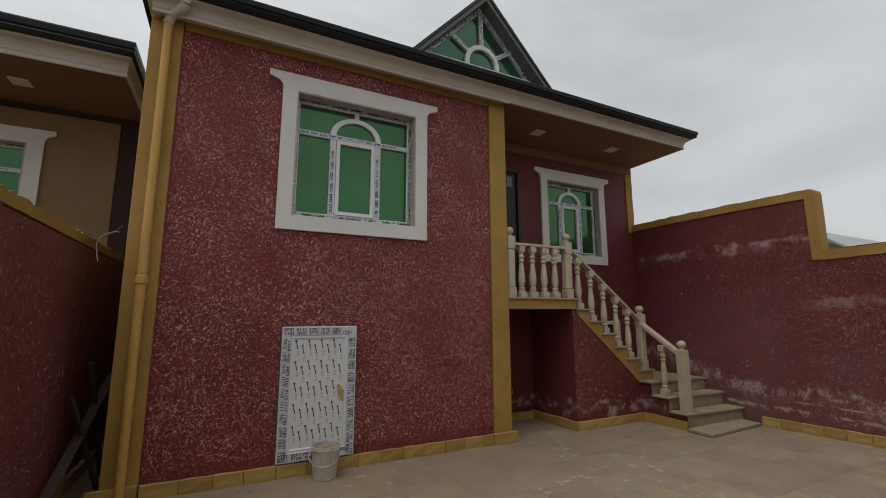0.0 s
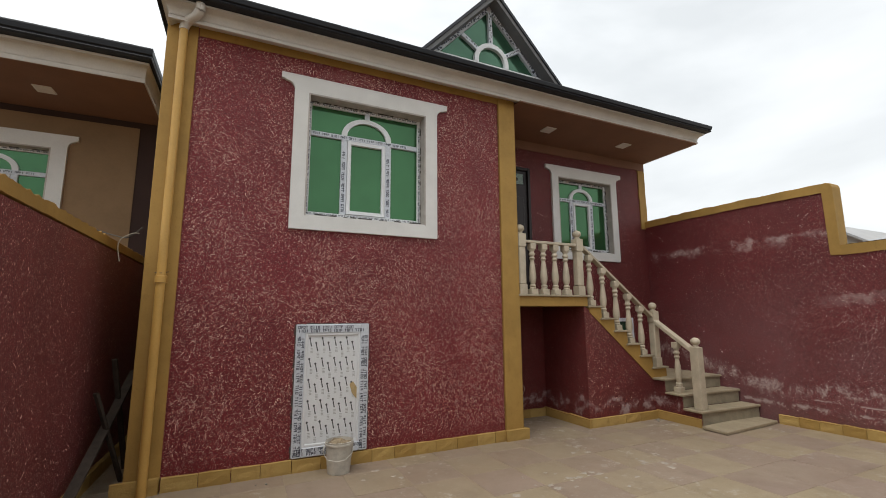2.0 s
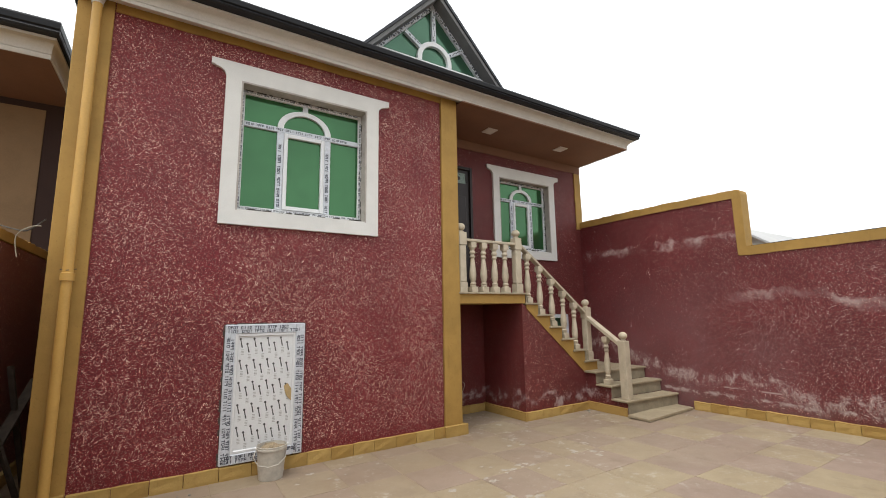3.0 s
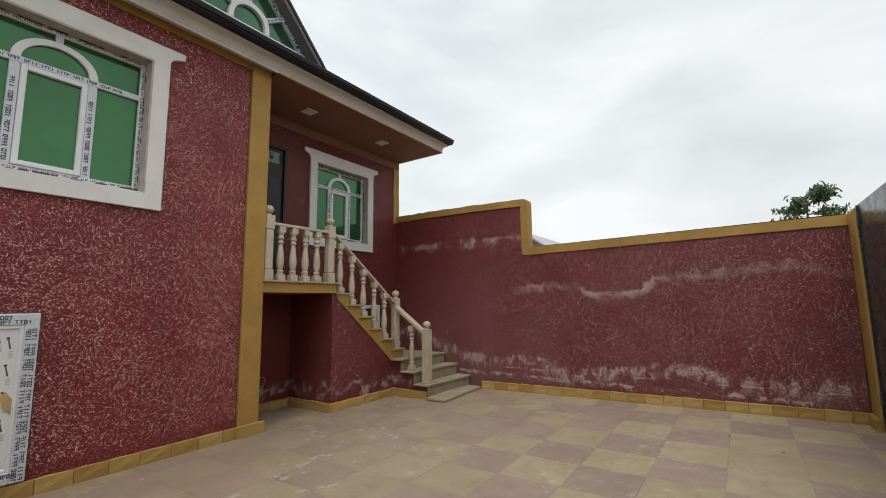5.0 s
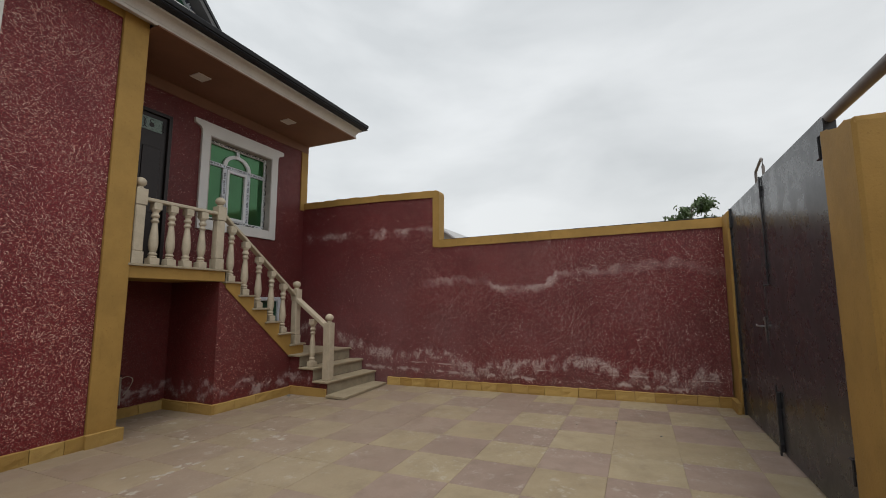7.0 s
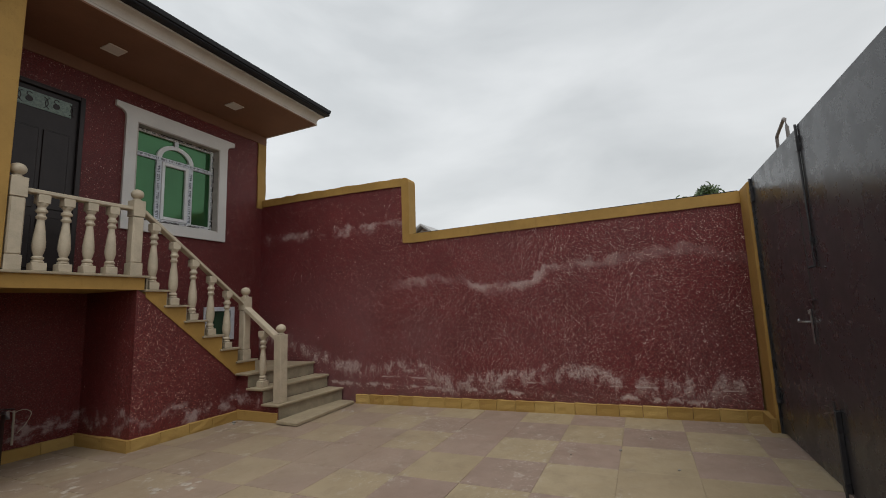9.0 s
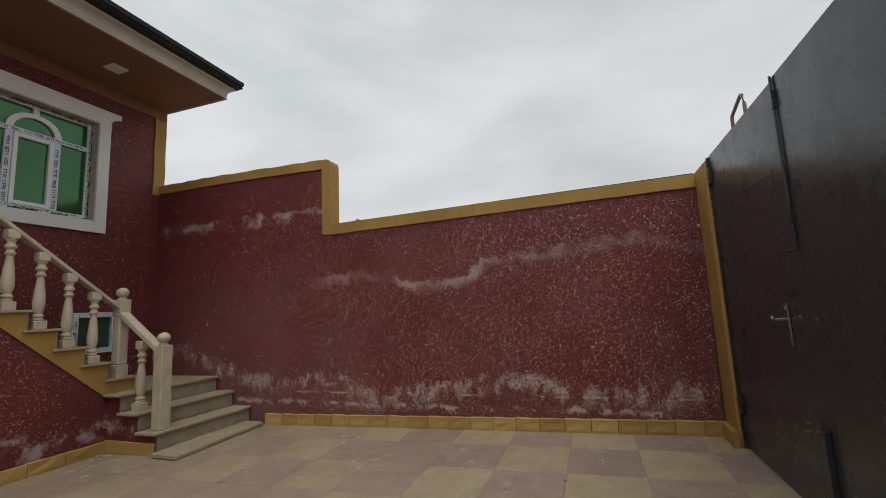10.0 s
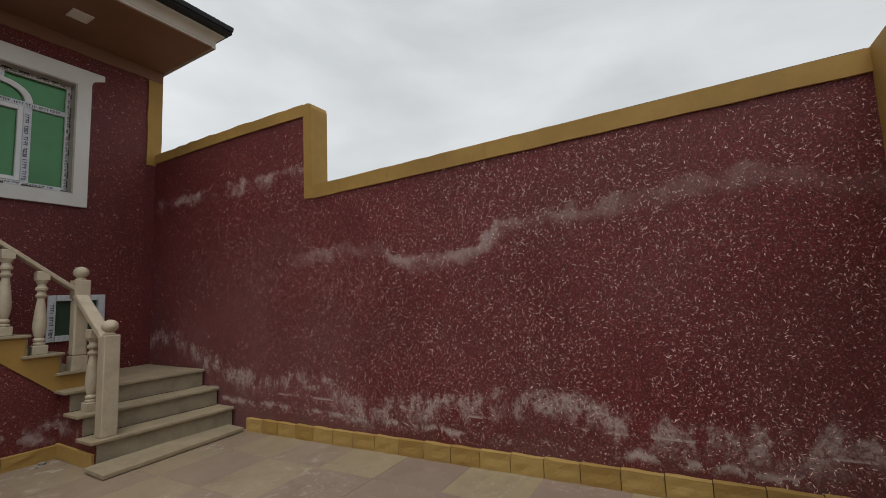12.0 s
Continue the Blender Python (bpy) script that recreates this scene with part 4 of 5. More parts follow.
# ---- ceiling lights ----
def soffit_light(x, y, z):
    li = thing("ceiling_light", "small square white panel light set in the soffit", "ceiling light", "soffit lights", at=(x, y, z))
    bm = bmesh.new()
    s = 0.105
    for a in ((-s, s, -s, -s + 0.014), (-s, s, s - 0.014, s), (-s, -s + 0.014, -s + 0.014, s - 0.014), (s - 0.014, s, -s + 0.014, s - 0.014)):
        box(bm, *a, -0.014, 0.0)
    part("frame", bm, lamp_mat, li)
    part("diffuser", boxed(-s + 0.014, s - 0.014, -s + 0.014, s - 0.014, -0.010, 0.0), lamp_mat, li)


soffit_light(4.785, 5.81, Z_SOF)
soffit_light(6.60, 5.80, Z_SOF)

# ---- balcony and stairs ----
YB0 = 5.36   # front face of the balcony and of the wall under the stairs
STEPS = [(5.11, 1.91), (5.36, 1.745), (5.63, 1.55), (5.90, 1.345), (6.18, 1.125), (6.45, 0.92), (6.77, 0.715)]
stairs = thing("staircase", "masonry stairs with pale stone treads and an ochre stringer", "stairs")
stairs["kind"] = "structure"
part("balcony_slab", boxed(X_P - 0.02, 5.06, YB0, Y_BACK, 1.74, 1.885), ochre, stairs, "ochre painted balcony edge")
part("balcony_floor", boxed(X_P - 0.02, 5.11, YB0 - 0.035, Y_BACK, 1.885, 1.912, bevel=0.005), tread_mat, stairs, "stone balcony floor slab")
bm = bmesh.new()
poly = [(4.98, -0.33), (6.46, -0.33), (6.46, 0.52), (5.05, 1.70), (4.98, 1.738)]
prism(bm, poly, "y", YB0 + 0.002, Y_BACK - 0.002)
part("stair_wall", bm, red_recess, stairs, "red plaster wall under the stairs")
# stepped ochre stringer
bm = bmesh.new()
# as columns, one a step
for (xa, za), (xb, zb) in zip(STEPS, STEPS[1:]):
    a, b = xa - 0.03, xb - 0.03
    def under(x):
        return max(0.505, 1.735 - (x - 4.98) * 0.855)
    prism(bm, [(a, under(a)), (b, under(b)), (b, zb - 0.027), (a, zb - 0.027)], "y", YB0 - 0.012, Y_BACK - 0.003)
part("stringer", bm, ochre, stairs, "stepped ochre stringer")
for (xa, za), (xb, zb) in zip(STEPS, STEPS[1:]):
    part("tread", boxed(xa - 0.06, xb, YB0 - 0.045, Y_BACK - 0.004, zb - 0.027, zb, bevel=0.004), tread_mat, stairs, "worn stone tread")
    part("riser", boxed(xa - 0.03, xa - 0.012, YB0 + 0.0, Y_BACK - 0.006, zb, za - 0.028), riser_mat, stairs)
# landing and the lower flight, which turns towards the yard
SK = 0.06
FL = [(5.06, 0.545), (4.76, 0.345), (4.46, 0.145)]
XL = 6.44


def quad_slab(bm, x0, x1, yl, yr, y1, z0, z1, bevel=0.0):
    prism(bm, [(x0, yl), (x1, yr), (x1, y1), (x0, y1)], "z", z0, z1, bevel)
    return bm


for k, (yf, z) in enumerate(FL):
    back = Y_BACK - 0.01 if k == 0 else FL[k - 1][0] + 0.01
    bl = back + (SK if k else 0)
    nm = "landing" if k == 0 else "tread"
    bm = bmesh.new()
    prism(bm, [(XL - 0.05, yf + SK), (X_EAST - 0.02, yf), (X_EAST - 0.02, back), (XL - 0.05, bl)], "z", z - 0.03, z, 0.005)
    part(nm, bm, tread_mat, stairs, "stone landing slab" if k == 0 else "worn stone tread")
    zb = FL[k + 1][1] if k < 2 else -0.20
    bm = bmesh.new()
    prism(bm, [(XL + 0.012, yf + SK + 0.03), (X_EAST - 0.03, yf + 0.03), (X_EAST - 0.03, yf + 0.05), (XL + 0.012, yf + SK + 0.05)], "z", zb, z - 0.031)
    part("riser", bm, riser_mat, stairs)
    bm = bmesh.new()
    prism(bm, [(XL, yf + SK + 0.045), (X_EAST - 0.03, yf + 0.052), (X_EAST - 0.03, Y_BACK - 0.02), (XL, Y_BACK - 0.02)], "z", zb - 0.2 if k == 2 else zb - 0.03, z - 0.031)
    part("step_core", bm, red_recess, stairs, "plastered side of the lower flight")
bm = bmesh.new()
prism(bm, [(6.33, 4.12), (7.70, 4.20), (7.72, 4.56), (6.34, 4.50)], "z", -0.085, -0.045, 0.005)
finish("loose_stone_slab", bm, tread_mat, label="loose stone slab laid as a bottom step before the stairs", category="stone slab")
part("step_base", boxed(XL - 0.03, XL + 0.0, FL[2][0] + SK + 0.04, YB0 - 0.02, floor_z(5), 0.03, bevel=0.004), block_mat, stairs, "ochre stone base of the steps")

# balusters, posts and rails
BAL = [(0.044, 0.084), (0.052, 0.092), (0.052, 0.104), (0.038, 0.114), (0.050, 0.126), (0.050, 0.142), (0.034, 0.156), (0.046, 0.195), (0.055, 0.245), (0.054, 0.30), (0.045, 0.40), (0.034, 0.49), (0.029, 0.53),
       (0.045, 0.545), (0.047, 0.560), (0.034, 0.575), (0.033, 0.595), (0.049, 0.610), (0.050, 0.630), (0.036, 0.645), (0.034, 0.665), (0.048, 0.685), (0.050, 0.701)]


def baluster_mesh():
    bm = lathe(bmesh.new(), BAL, sides=18)
    box(bm, -0.060, 0.060, -0.060, 0.060, 0.0, 0.085, bevel=0.006)
    box(bm, -0.052, 0.052, -0.052, 0.052, 0.700, 0.790, bevel=0.005)
    for f in bm.faces:
        f.smooth = True
    for e in bm.edges:
        if len(e.link_faces) == 2 and e.calc_face_angle(0) > radians(40):
            e.smooth = False
    bmesh.ops.recalc_face_normals(bm, faces=bm.faces)
    me = bpy.data.meshes.new("baluster")
    bm.to_mesh(me)
    bm.free()
    me.materials.append(stone)
    return me


balustrade = thing("balustrade", "pale limestone balustrade with turned balusters and ball-topped newel posts", "balustrade")
BM = baluster_mesh()


def baluster(x, y, z, h=0.79):
    o = new("baluster", BM)
    o.parent = balustrade
    o.location = (x, y, z)
    o.scale = (1, 1, h / 0.79)


def newel(x, y, z0, z1, name="newel_post", plain=False):
    """z1: the centre of its ball."""
    h = z1 - 0.085 - z0
    s = 0.068
    bm = bmesh.new()
    if plain:
        box(bm, x - s, x + s, y - s, y + s, z0, z0 + h, bevel=0.007)
        q = part(name, bm, stone, balustrade, "plain square newel post")
    else:
        box(bm, x - s, x + s, y - s, y + s, z0, z0 + 0.15, bevel=0.004)
        box(bm, x - s + 0.006, x + s - 0.006, y - s + 0.006, y + s - 0.006, z0 + 0.15, z0 + h - 0.20, bevel=0.014)
        box(bm, x - s, x + s, y - s, y + s, z0 + h - 0.20, z0 + h, bevel=0.004)
        q = part(name, bm, stone, balustrade, "square newel post with chamfered edges")
    prof = [(0.045, -0.09), (0.052, -0.075), (0.036, -0.062), (0.032, -0.055)]
    prof += [(0.070 * math.sin(t), -0.062 * math.cos(t)) for t in (math.pi * (k + 2.4) / 13 for k in range(10))] + [(0.012, 0.062)]
    part("ball_finial", lathe(bmesh.new(), prof, at=(x, y, z1), sides=18), stone, q, smooth=True)


YR = 5.41
newel(3.822, YR, 1.912, 2.925)
newel(4.948, YR, 1.912, 2.915)
for x in (4.035, 4.25, 4.47, 4.69):
    baluster(x, YR, 1.912)
part("handrail", boxed(3.885, 4.885, YR - 0.055, YR + 0.055, 2.702, 2.745, bevel=0.008), stone, balustrade, "flat stone handrail")
newel(6.585, YR, 0.715, 1.745)
RA, RB = (5.015, 2.74), (6.54, 1.58)


def rail_z(x):
    return RA[1] + (RB[1] - RA[1]) * (x - RA[0]) / (RB[0] - RA[0])


bm = prismed([(RA[0], RA[1] - 0.050), (RB[0], RB[1] - 0.050), (RB[0], RB[1]), (RA[0], RA[1])], "y", YR - 0.055, YR + 0.055, 0.008)
part("handrail", bm, stone, balustrade, "sloping stone handrail")
for x, (xa, z) in zip((5.175, 5.445, 5.72, 5.995, 6.265), STEPS[1:]):
    baluster(x, YR, z, rail_z(x) - 0.04 - z)
newel(6.555, 4.64, 0.145, 1.175, plain=True)
bm = prismed([(4.70, 0.985), (5.375, 1.45), (5.375, 1.525), (4.70, 1.06)], "x", 6.52, 6.635, 0.008)
part("handrail", bm, stone, balustrade, "sloping stone handrail")
baluster(6.56, 4.99, 0.345, 0.80)

# ---- yard walls ----
def top_band(name, line, x0, x1, face, drop, seed, label, parent=None, mat=None, rough=0.011, step=0.13):
    """The ochre coping of a wall along y: line of (y, z) tops; face: the x of the side seen, drop: how far it comes down."""
    rnd = random.Random(seed)
    fine, lo = [], []
    for (ya, za), (yb, zb) in zip(line, line[1:]):
        n = max(1, int(abs(yb - ya) / step))
        for i in range(n):
            t = i / n
            z0 = za + (zb - za) * t
            fine.append((ya + (yb - ya) * t, z0 + (rnd.uniform(-rough, rough) if i else 0)))
            lo.append((ya + (yb - ya) * t, z0 - drop + rnd.uniform(-0.003, 0.003)))
    fine.append(line[-1])
    lo.append((line[-1][0], line[-1][1] - drop))
    bm = bmesh.new()
    for (p, q), (r, s) in zip(zip(fine, fine[1:]), zip(lo, lo[1:])):
        prism(bm, [p, q, s, r], "x", x0, x1)
    bmesh.ops.remove_doubles(bm, verts=bm.verts, dist=0.0005)
    return finish(name, bm, mat or ochre, parent, label=label, kind="structure")


XE = X_EAST
bm = prismed([(-1.26, -0.33), (Y_BACK + 0.3, -0.33), (Y_BACK + 0.3, 3.50), (3.285, 3.385), (3.285, 2.455), (-1.30, 2.525)], "x", XE, XE + 0.20)
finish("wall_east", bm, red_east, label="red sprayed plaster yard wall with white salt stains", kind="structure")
top_band("coping_high", [(Y_BACK + 0.3, 3.565), (5.2, 3.56), (4.3, 3.55), (3.285, 3.52)], XE - 0.018, XE + 0.215, XE, 0.135, 7, "ochre plaster coping of the high wall")
bm = prismed([(3.155, 2.44), (3.265, 2.44), (3.285, 2.46), (3.29, 3.518), (3.22, 3.522), (3.165, 3.50), (3.150, 3.45)], "x", XE - 0.0185, XE + 0.216, 0.006)
finish("coping_step", bm, ochre, label="ochre plaster edge where the wall steps down", kind="structure")
top_band("coping_low", [(3.160, 2.575), (1.0, 2.61), (-1.29, 2.645)], XE - 0.018, XE + 0.215, XE, 0.14, 8, "ochre plaster coping of the low wall", rough=0.003)
bm = prismed([(-1.28, 2.63), (1.0, 2.598), (3.1, 2.565), (3.1, 2.588), (1.0, 2.624), (-1.28, 2.662)], "x", XE + 0.02, XE + 0.23)
finish("coping_flashing", bm, gutter_mat, label="thin dark sheet on the low coping", kind="structure")
# gate piers
bm = boxed(7.40, XE + 0.24, -1.60, -1.290, -0.30, 2.67, bevel=0.02)
finish("gate_pier_east", bm, ochre, label="ochre plastered gate pier at the wall's end", kind="structure")
bm = prismed([(3.68, -1.28), (4.20, -1.30), (4.22, -1.62), (4.20, -1.95), (3.72, -1.95)], "z", -0.30, 2.58, 0.02)
bmesh.ops.subdivide_edges(bm, edges=bm.edges, cuts=3, use_grid_fill=True)
r_ = random.Random(5)
for v in bm.verts:
    if v.co.z > 2.4:
        v.co.z += 0.20 * (v.co.x - 4.2) + r_.uniform(-0.02, 0.03)
finish("gate_pier_west", bm, ochre, label="ochre plastered gate pier with a crumbling top", kind="structure")
finish("wall_south", boxed(-1.6, 3.72, -2.2, -1.96, -0.30, 2.5), ochre_shade, label="plain ochre yard wall", kind="structure")

# ---- gate ----
gate = thing("gate", "closed pair of dark grey enamelled steel gate leaves with drop bolts", "gate")
GY = Y_GATE - 0.005
gl = part("gate_leaf", boxed(5.862, 7.39, GY - 0.04, GY, 0.035, 2.70, bevel=0.004), gate_mat, gate, "dark grey sheet-steel leaf")
gr = part("gate_leaf", boxed(4.24, 5.856, GY - 0.04, GY + 0.004, 0.035, 2.71, bevel=0.004), gate_mat, gate, "dark grey sheet-steel leaf")
part("wicket_seam", prismed([(6.028, 0.90), (6.035, 0.90), (6.035, 2.155), (6.80, 2.175), (6.80, 2.182), (6.028, 2.162)], "y", GY - 0.002, GY + 0.0015), foam, gl, "seam round the wicket door")
part("wicket_edge", prismed([(6.035, 0.90), (6.050, 0.90), (6.050, 2.140), (6.80, 2.160), (6.80, 2.175), (6.035, 2.155)], "y", GY - 0.002, GY + 0.004), gate_mat, gl)
bm = bmesh.new()
for xa, za, xb, zb in ((5.93, 1.21, 5.97, 1.225), (5.72, 1.20, 5.77, 1.222), (6.14, 0.50, 6.02, 0.535), (5.99, 0.54, 5.90, 0.56), (6.10, 0.57, 6.03, 0.575)):
    prism(bm, [(xa, za), (xb, zb), (xb, zb + 0.006), ((xa + xb) / 2, (za + zb) / 2 + 0.010), (xa, za + 0.004)], "y", GY - 0.002, GY + 0.0055)
part("scratch", bm, steel, gate, "pale scratches in the enamel", kind="stuff")
bm = bmesh.new()
tube(bm, [(5.83, GY + 0.014, 1.62), (5.83, GY + 0.014, 2.715)], 0.0085, 8)
tube(bm, [(5.83, GY + 0.014, 1.62), (5.83, GY + 0.06, 1.61)], 0.008, 8)
box(bm, 5.812, 5.848, GY + 0.001, GY + 0.026, 2.50, 2.62, bevel=0.004)
box(bm, 5.816, 5.844, GY + 0.001, GY + 0.026, 1.78, 1.84, bevel=0.004)
part("upper_bolt", bm, gate_mat, gate, "long upper drop bolt")
bm = bmesh.new()
box(bm, 5.79, 5.84, GY + 0.002, GY + 0.04, 0.05, 0.60, bevel=0.006)
tube(bm, [(5.815, GY + 0.03, -0.01), (5.815, GY + 0.03, 0.66)], 0.009, 8)
part("lower_bolt", bm, gate_mat, gate, "lower drop bolt")
bm = bmesh.new()
box(bm, 6.092, 6.118, GY, GY + 0.010, 1.03, 1.30, bevel=0.004)
lathe(bm, [(0.011, -0.015), (0.011, 0.015)], at=(6.105, GY + 0.012, 1.275), sides=10)
tube(bm, [(6.105, GY + 0.008, 1.20), (6.105, GY + 0.05, 1.20), (6.13, GY + 0.058, 1.20), (6.215, GY + 0.058, 1.198), (6.235, GY + 0.050, 1.212)], 0.009, 8)
part("lever_handle", bm, steel, gate, "worn steel lever handle and plate")
for x in (7.36, 4.28):
    for z in (0.32, 2.42):
        part("hinge", boxed(x - 0.03, x + 0.03, GY - 0.002, GY + 0.03, z, z + 0.16, bevel=0.006), gate_mat, gate)
for x in (4.203, 7.39):
    part("gate_post", boxed(x, x + 0.035, GY - 0.06, GY + 0.02, 0.0, 2.69), gate_mat, gate)

part("latch_bar", tube(bmesh.new(), [(5.965, GY + 0.012, 1.37), (6.085, GY + 0.012, 1.37)], 0.007, 6), gate_mat, gate, "short dark latch bar")

# pipes by the gate
pipe = thing("overhead_pipe", "grey painted overhead pipe above the gate pier", "pipe")
part("pipe", tube(bmesh.new(), [(4.18, -1.34, 2.66), (2.4, -1.34, 2.655), (2.25, -1.40, 2.65), (2.2, -1.9, 2.6), (2.2, -2.05, 2.35)], 0.036, 14), pipe_grey, pipe, smooth=True)
part("bracket", boxed(4.12, 4.21, -1.37, -1.30, 2.56, 2.66, bevel=0.004), gate_mat, pipe, "steel bracket")
loop = thing("pipe_loop", "grey gas pipe loop rising behind the gate", "pipe")
part("pipe", tube(bmesh.new(), [(8.24, -1.84, -0.3), (8.24, -1.84, 3.33), (8.225, -1.84, 3.37), (7.93, -1.84, 3.462), (7.90, -1.84, 3.47), (7.87, -1.84, 3.455), (7.83, -1.84, 3.34), (7.82, -1.84, -0.3)], 0.019, 10), pipe_grey, loop, smooth=True)

# ---- west yard wall, gap and the neighbour ----
XW = -1.36
bm = prismed([(-2.2, -0.33), (8.0, -0.33), (8.0, 2.37), (-2.2, 2.37)], "x", XW - 0.2, XW)
finish("wall_west", bm, red_west, label="red sprayed plaster yard wall towards the neighbour", kind="structure")
top_band("coping_west", [(-2.2, 2.49), (2.0, 2.495), (3.5, 2.485), (8.0, 2.48)], XW - 0.215, XW + 0.012, XW, 0.10, 9, "ochre plaster coping with a chipped edge", rough=0.012, step=0.05)
finish("wall_gap_end", boxed(XW, X_W, 8.0, 8.2, -0.3, 3.0), concrete, label="dark end wall of the gap between the houses", kind="structure")


def board(name, a, b, w, t, label):
    bm = boxed(-w / 2, w / 2, -t / 2, t / 2, 0, (Vector(b) - Vector(a)).length, bevel=0.003)
    o = finish(name, bm, dark_board, label=label, category="board", group="boards leaning in the gap")
    o.matrix_world = Matrix.Translation(a) @ (Vector(b) - Vector(a)).to_track_quat("Z", "Y").to_matrix().to_4x4()
    return o


board("timber_board", (-1.27, 4.72, floor_z(4.7)), (-1.15, 6.6, 0.95), 0.09, 0.03, "grey weathered board propped up in the gap")
board("timber_board", (-1.12, 6.4, floor_z(6.4)), (-1.24, 6.0, 1.15), 0.05, 0.03, "thin grey stick leaning in the gap")
board("timber_board", (-1.05, 5.9, floor_z(5.9)), (-1.28, 5.6, 0.85), 0.05, 0.03, "thin grey stick leaning across a board")

cable = thing("loose_cable", "loose pale cables hanging over the wall's corner", "cable")
part("strand", tube(bmesh.new(), curved([(-2.2, 6.6, 2.68), (-1.75, 6.2, 2.66), (-1.30, 5.75, 2.50), (-1.15, 5.6, 2.47), (-1.0, 5.45, 2.56)]), 0.007, 6), foam, cable, "dark cable")
part("strand", tube(bmesh.new(), curved([(-1.03, 5.48, 2.50), (-1.10, 5.52, 2.50), (-1.20, 5.58, 2.45), (-1.23, 5.6, 2.38), (-1.22, 5.6, 2.28), (-1.20, 5.58, 2.20)]), 0.005, 6), cable_mat, cable, "pale cable end")

neigh = thing("neighbour_house", "ochre neighbouring house with a cream cornice and dark gutter", "house")
NY = 8.0
NX = -1.42
NWIN = (-4.05, -2.70, 2.70, 4.10)
tan = simple("tan_wall_paint", (0.26, 0.165, 0.088), 0.85, 2.0)
nw = wall_y("wall", -9.0, NX, -0.3, 4.702, NY, NY + 0.3, [NWIN], maroon, "maroon painted wall, darkened for the shade under the eaves")
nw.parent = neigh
np_ = wall_y("wall_panel", -7.0, -1.65, 0.0, 4.60, NY - 0.012, NY + 0.01, [NWIN], tan, "tan painted wall panel")
np_.parent = neigh
# these walls carry the gap's shade in their paint
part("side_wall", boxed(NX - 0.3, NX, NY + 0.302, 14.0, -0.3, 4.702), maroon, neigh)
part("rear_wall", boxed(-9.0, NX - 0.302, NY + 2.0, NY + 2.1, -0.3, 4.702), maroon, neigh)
for q in (nw, np_):
    del q["kind"]
nroof = part("soffit", boxed(-8.9, -1.36, 6.548, 13.9, 4.704, 4.74), soffit_mat, neigh, "terracotta soffit")
cornice(neigh, -9.5, -1.24, 6.28, 4.715, 1.40, 0.26)
bm = bmesh.new()
hip(bm, -9.4, -1.28, 6.35, 14.2, 5.12, 2.1)
part("roof_covering", bm, simple("grey_green_roof", (0.20, 0.23, 0.225), 0.8, 3.0, 0.5), neigh, "grey-green sheet roof")
nwin = big_window("neighbour_window", NWIN, NY - 0.012, 15, "white-framed window of the neighbouring house", horn=0.12, body=0.19, depth=0.10)
soffit_light(-2.62, 7.27, 4.704)

# ---- tap under the balcony ----
tap = thing("garden_tap", "small dark outdoor tap on a thin pipe under the balcony", "tap")
part("pipe", tube(bmesh.new(), [(4.24, 6.36, -0.13), (4.24, 6.36, 0.40), (4.24, 6.30, 0.42)], 0.018, 8), maroon, tap)
part("spout", tube(bmesh.new(), [(4.24, 6.38, 0.42), (4.24, 6.27, 0.42), (4.24, 6.25, 0.36)], 0.02, 8), steel, tap)
part("tap_handle", tube(bmesh.new(), [(4.17, 6.30, 0.47), (4.31, 6.30, 0.45)], 0.008, 6), door_mat, tap)

# ---- far things ----
far = thing("far_building", "low pale building with a grey gable roof beyond the wall", "building")
bm = bmesh.new()
prism(bm, [(4.2, -0.3), (5.9, -0.3), (5.9, 2.95), (5.05, 3.52), (4.2, 2.95)], "x", 12.0, 17.0)
part("wall", bm, far_wall, far)
bm = bmesh.new()
prism(bm, [(4.05, 2.86), (5.05, 3.55), (5.05, 3.61), (4.0, 2.88)], "x", 11.8, 17.2)
prism(bm, [(6.05, 2.86), (5.05, 3.55), (5.05, 3.61), (6.10, 2.88)], "x", 11.8, 17.2)
part("roof", bm, far_roof, far)


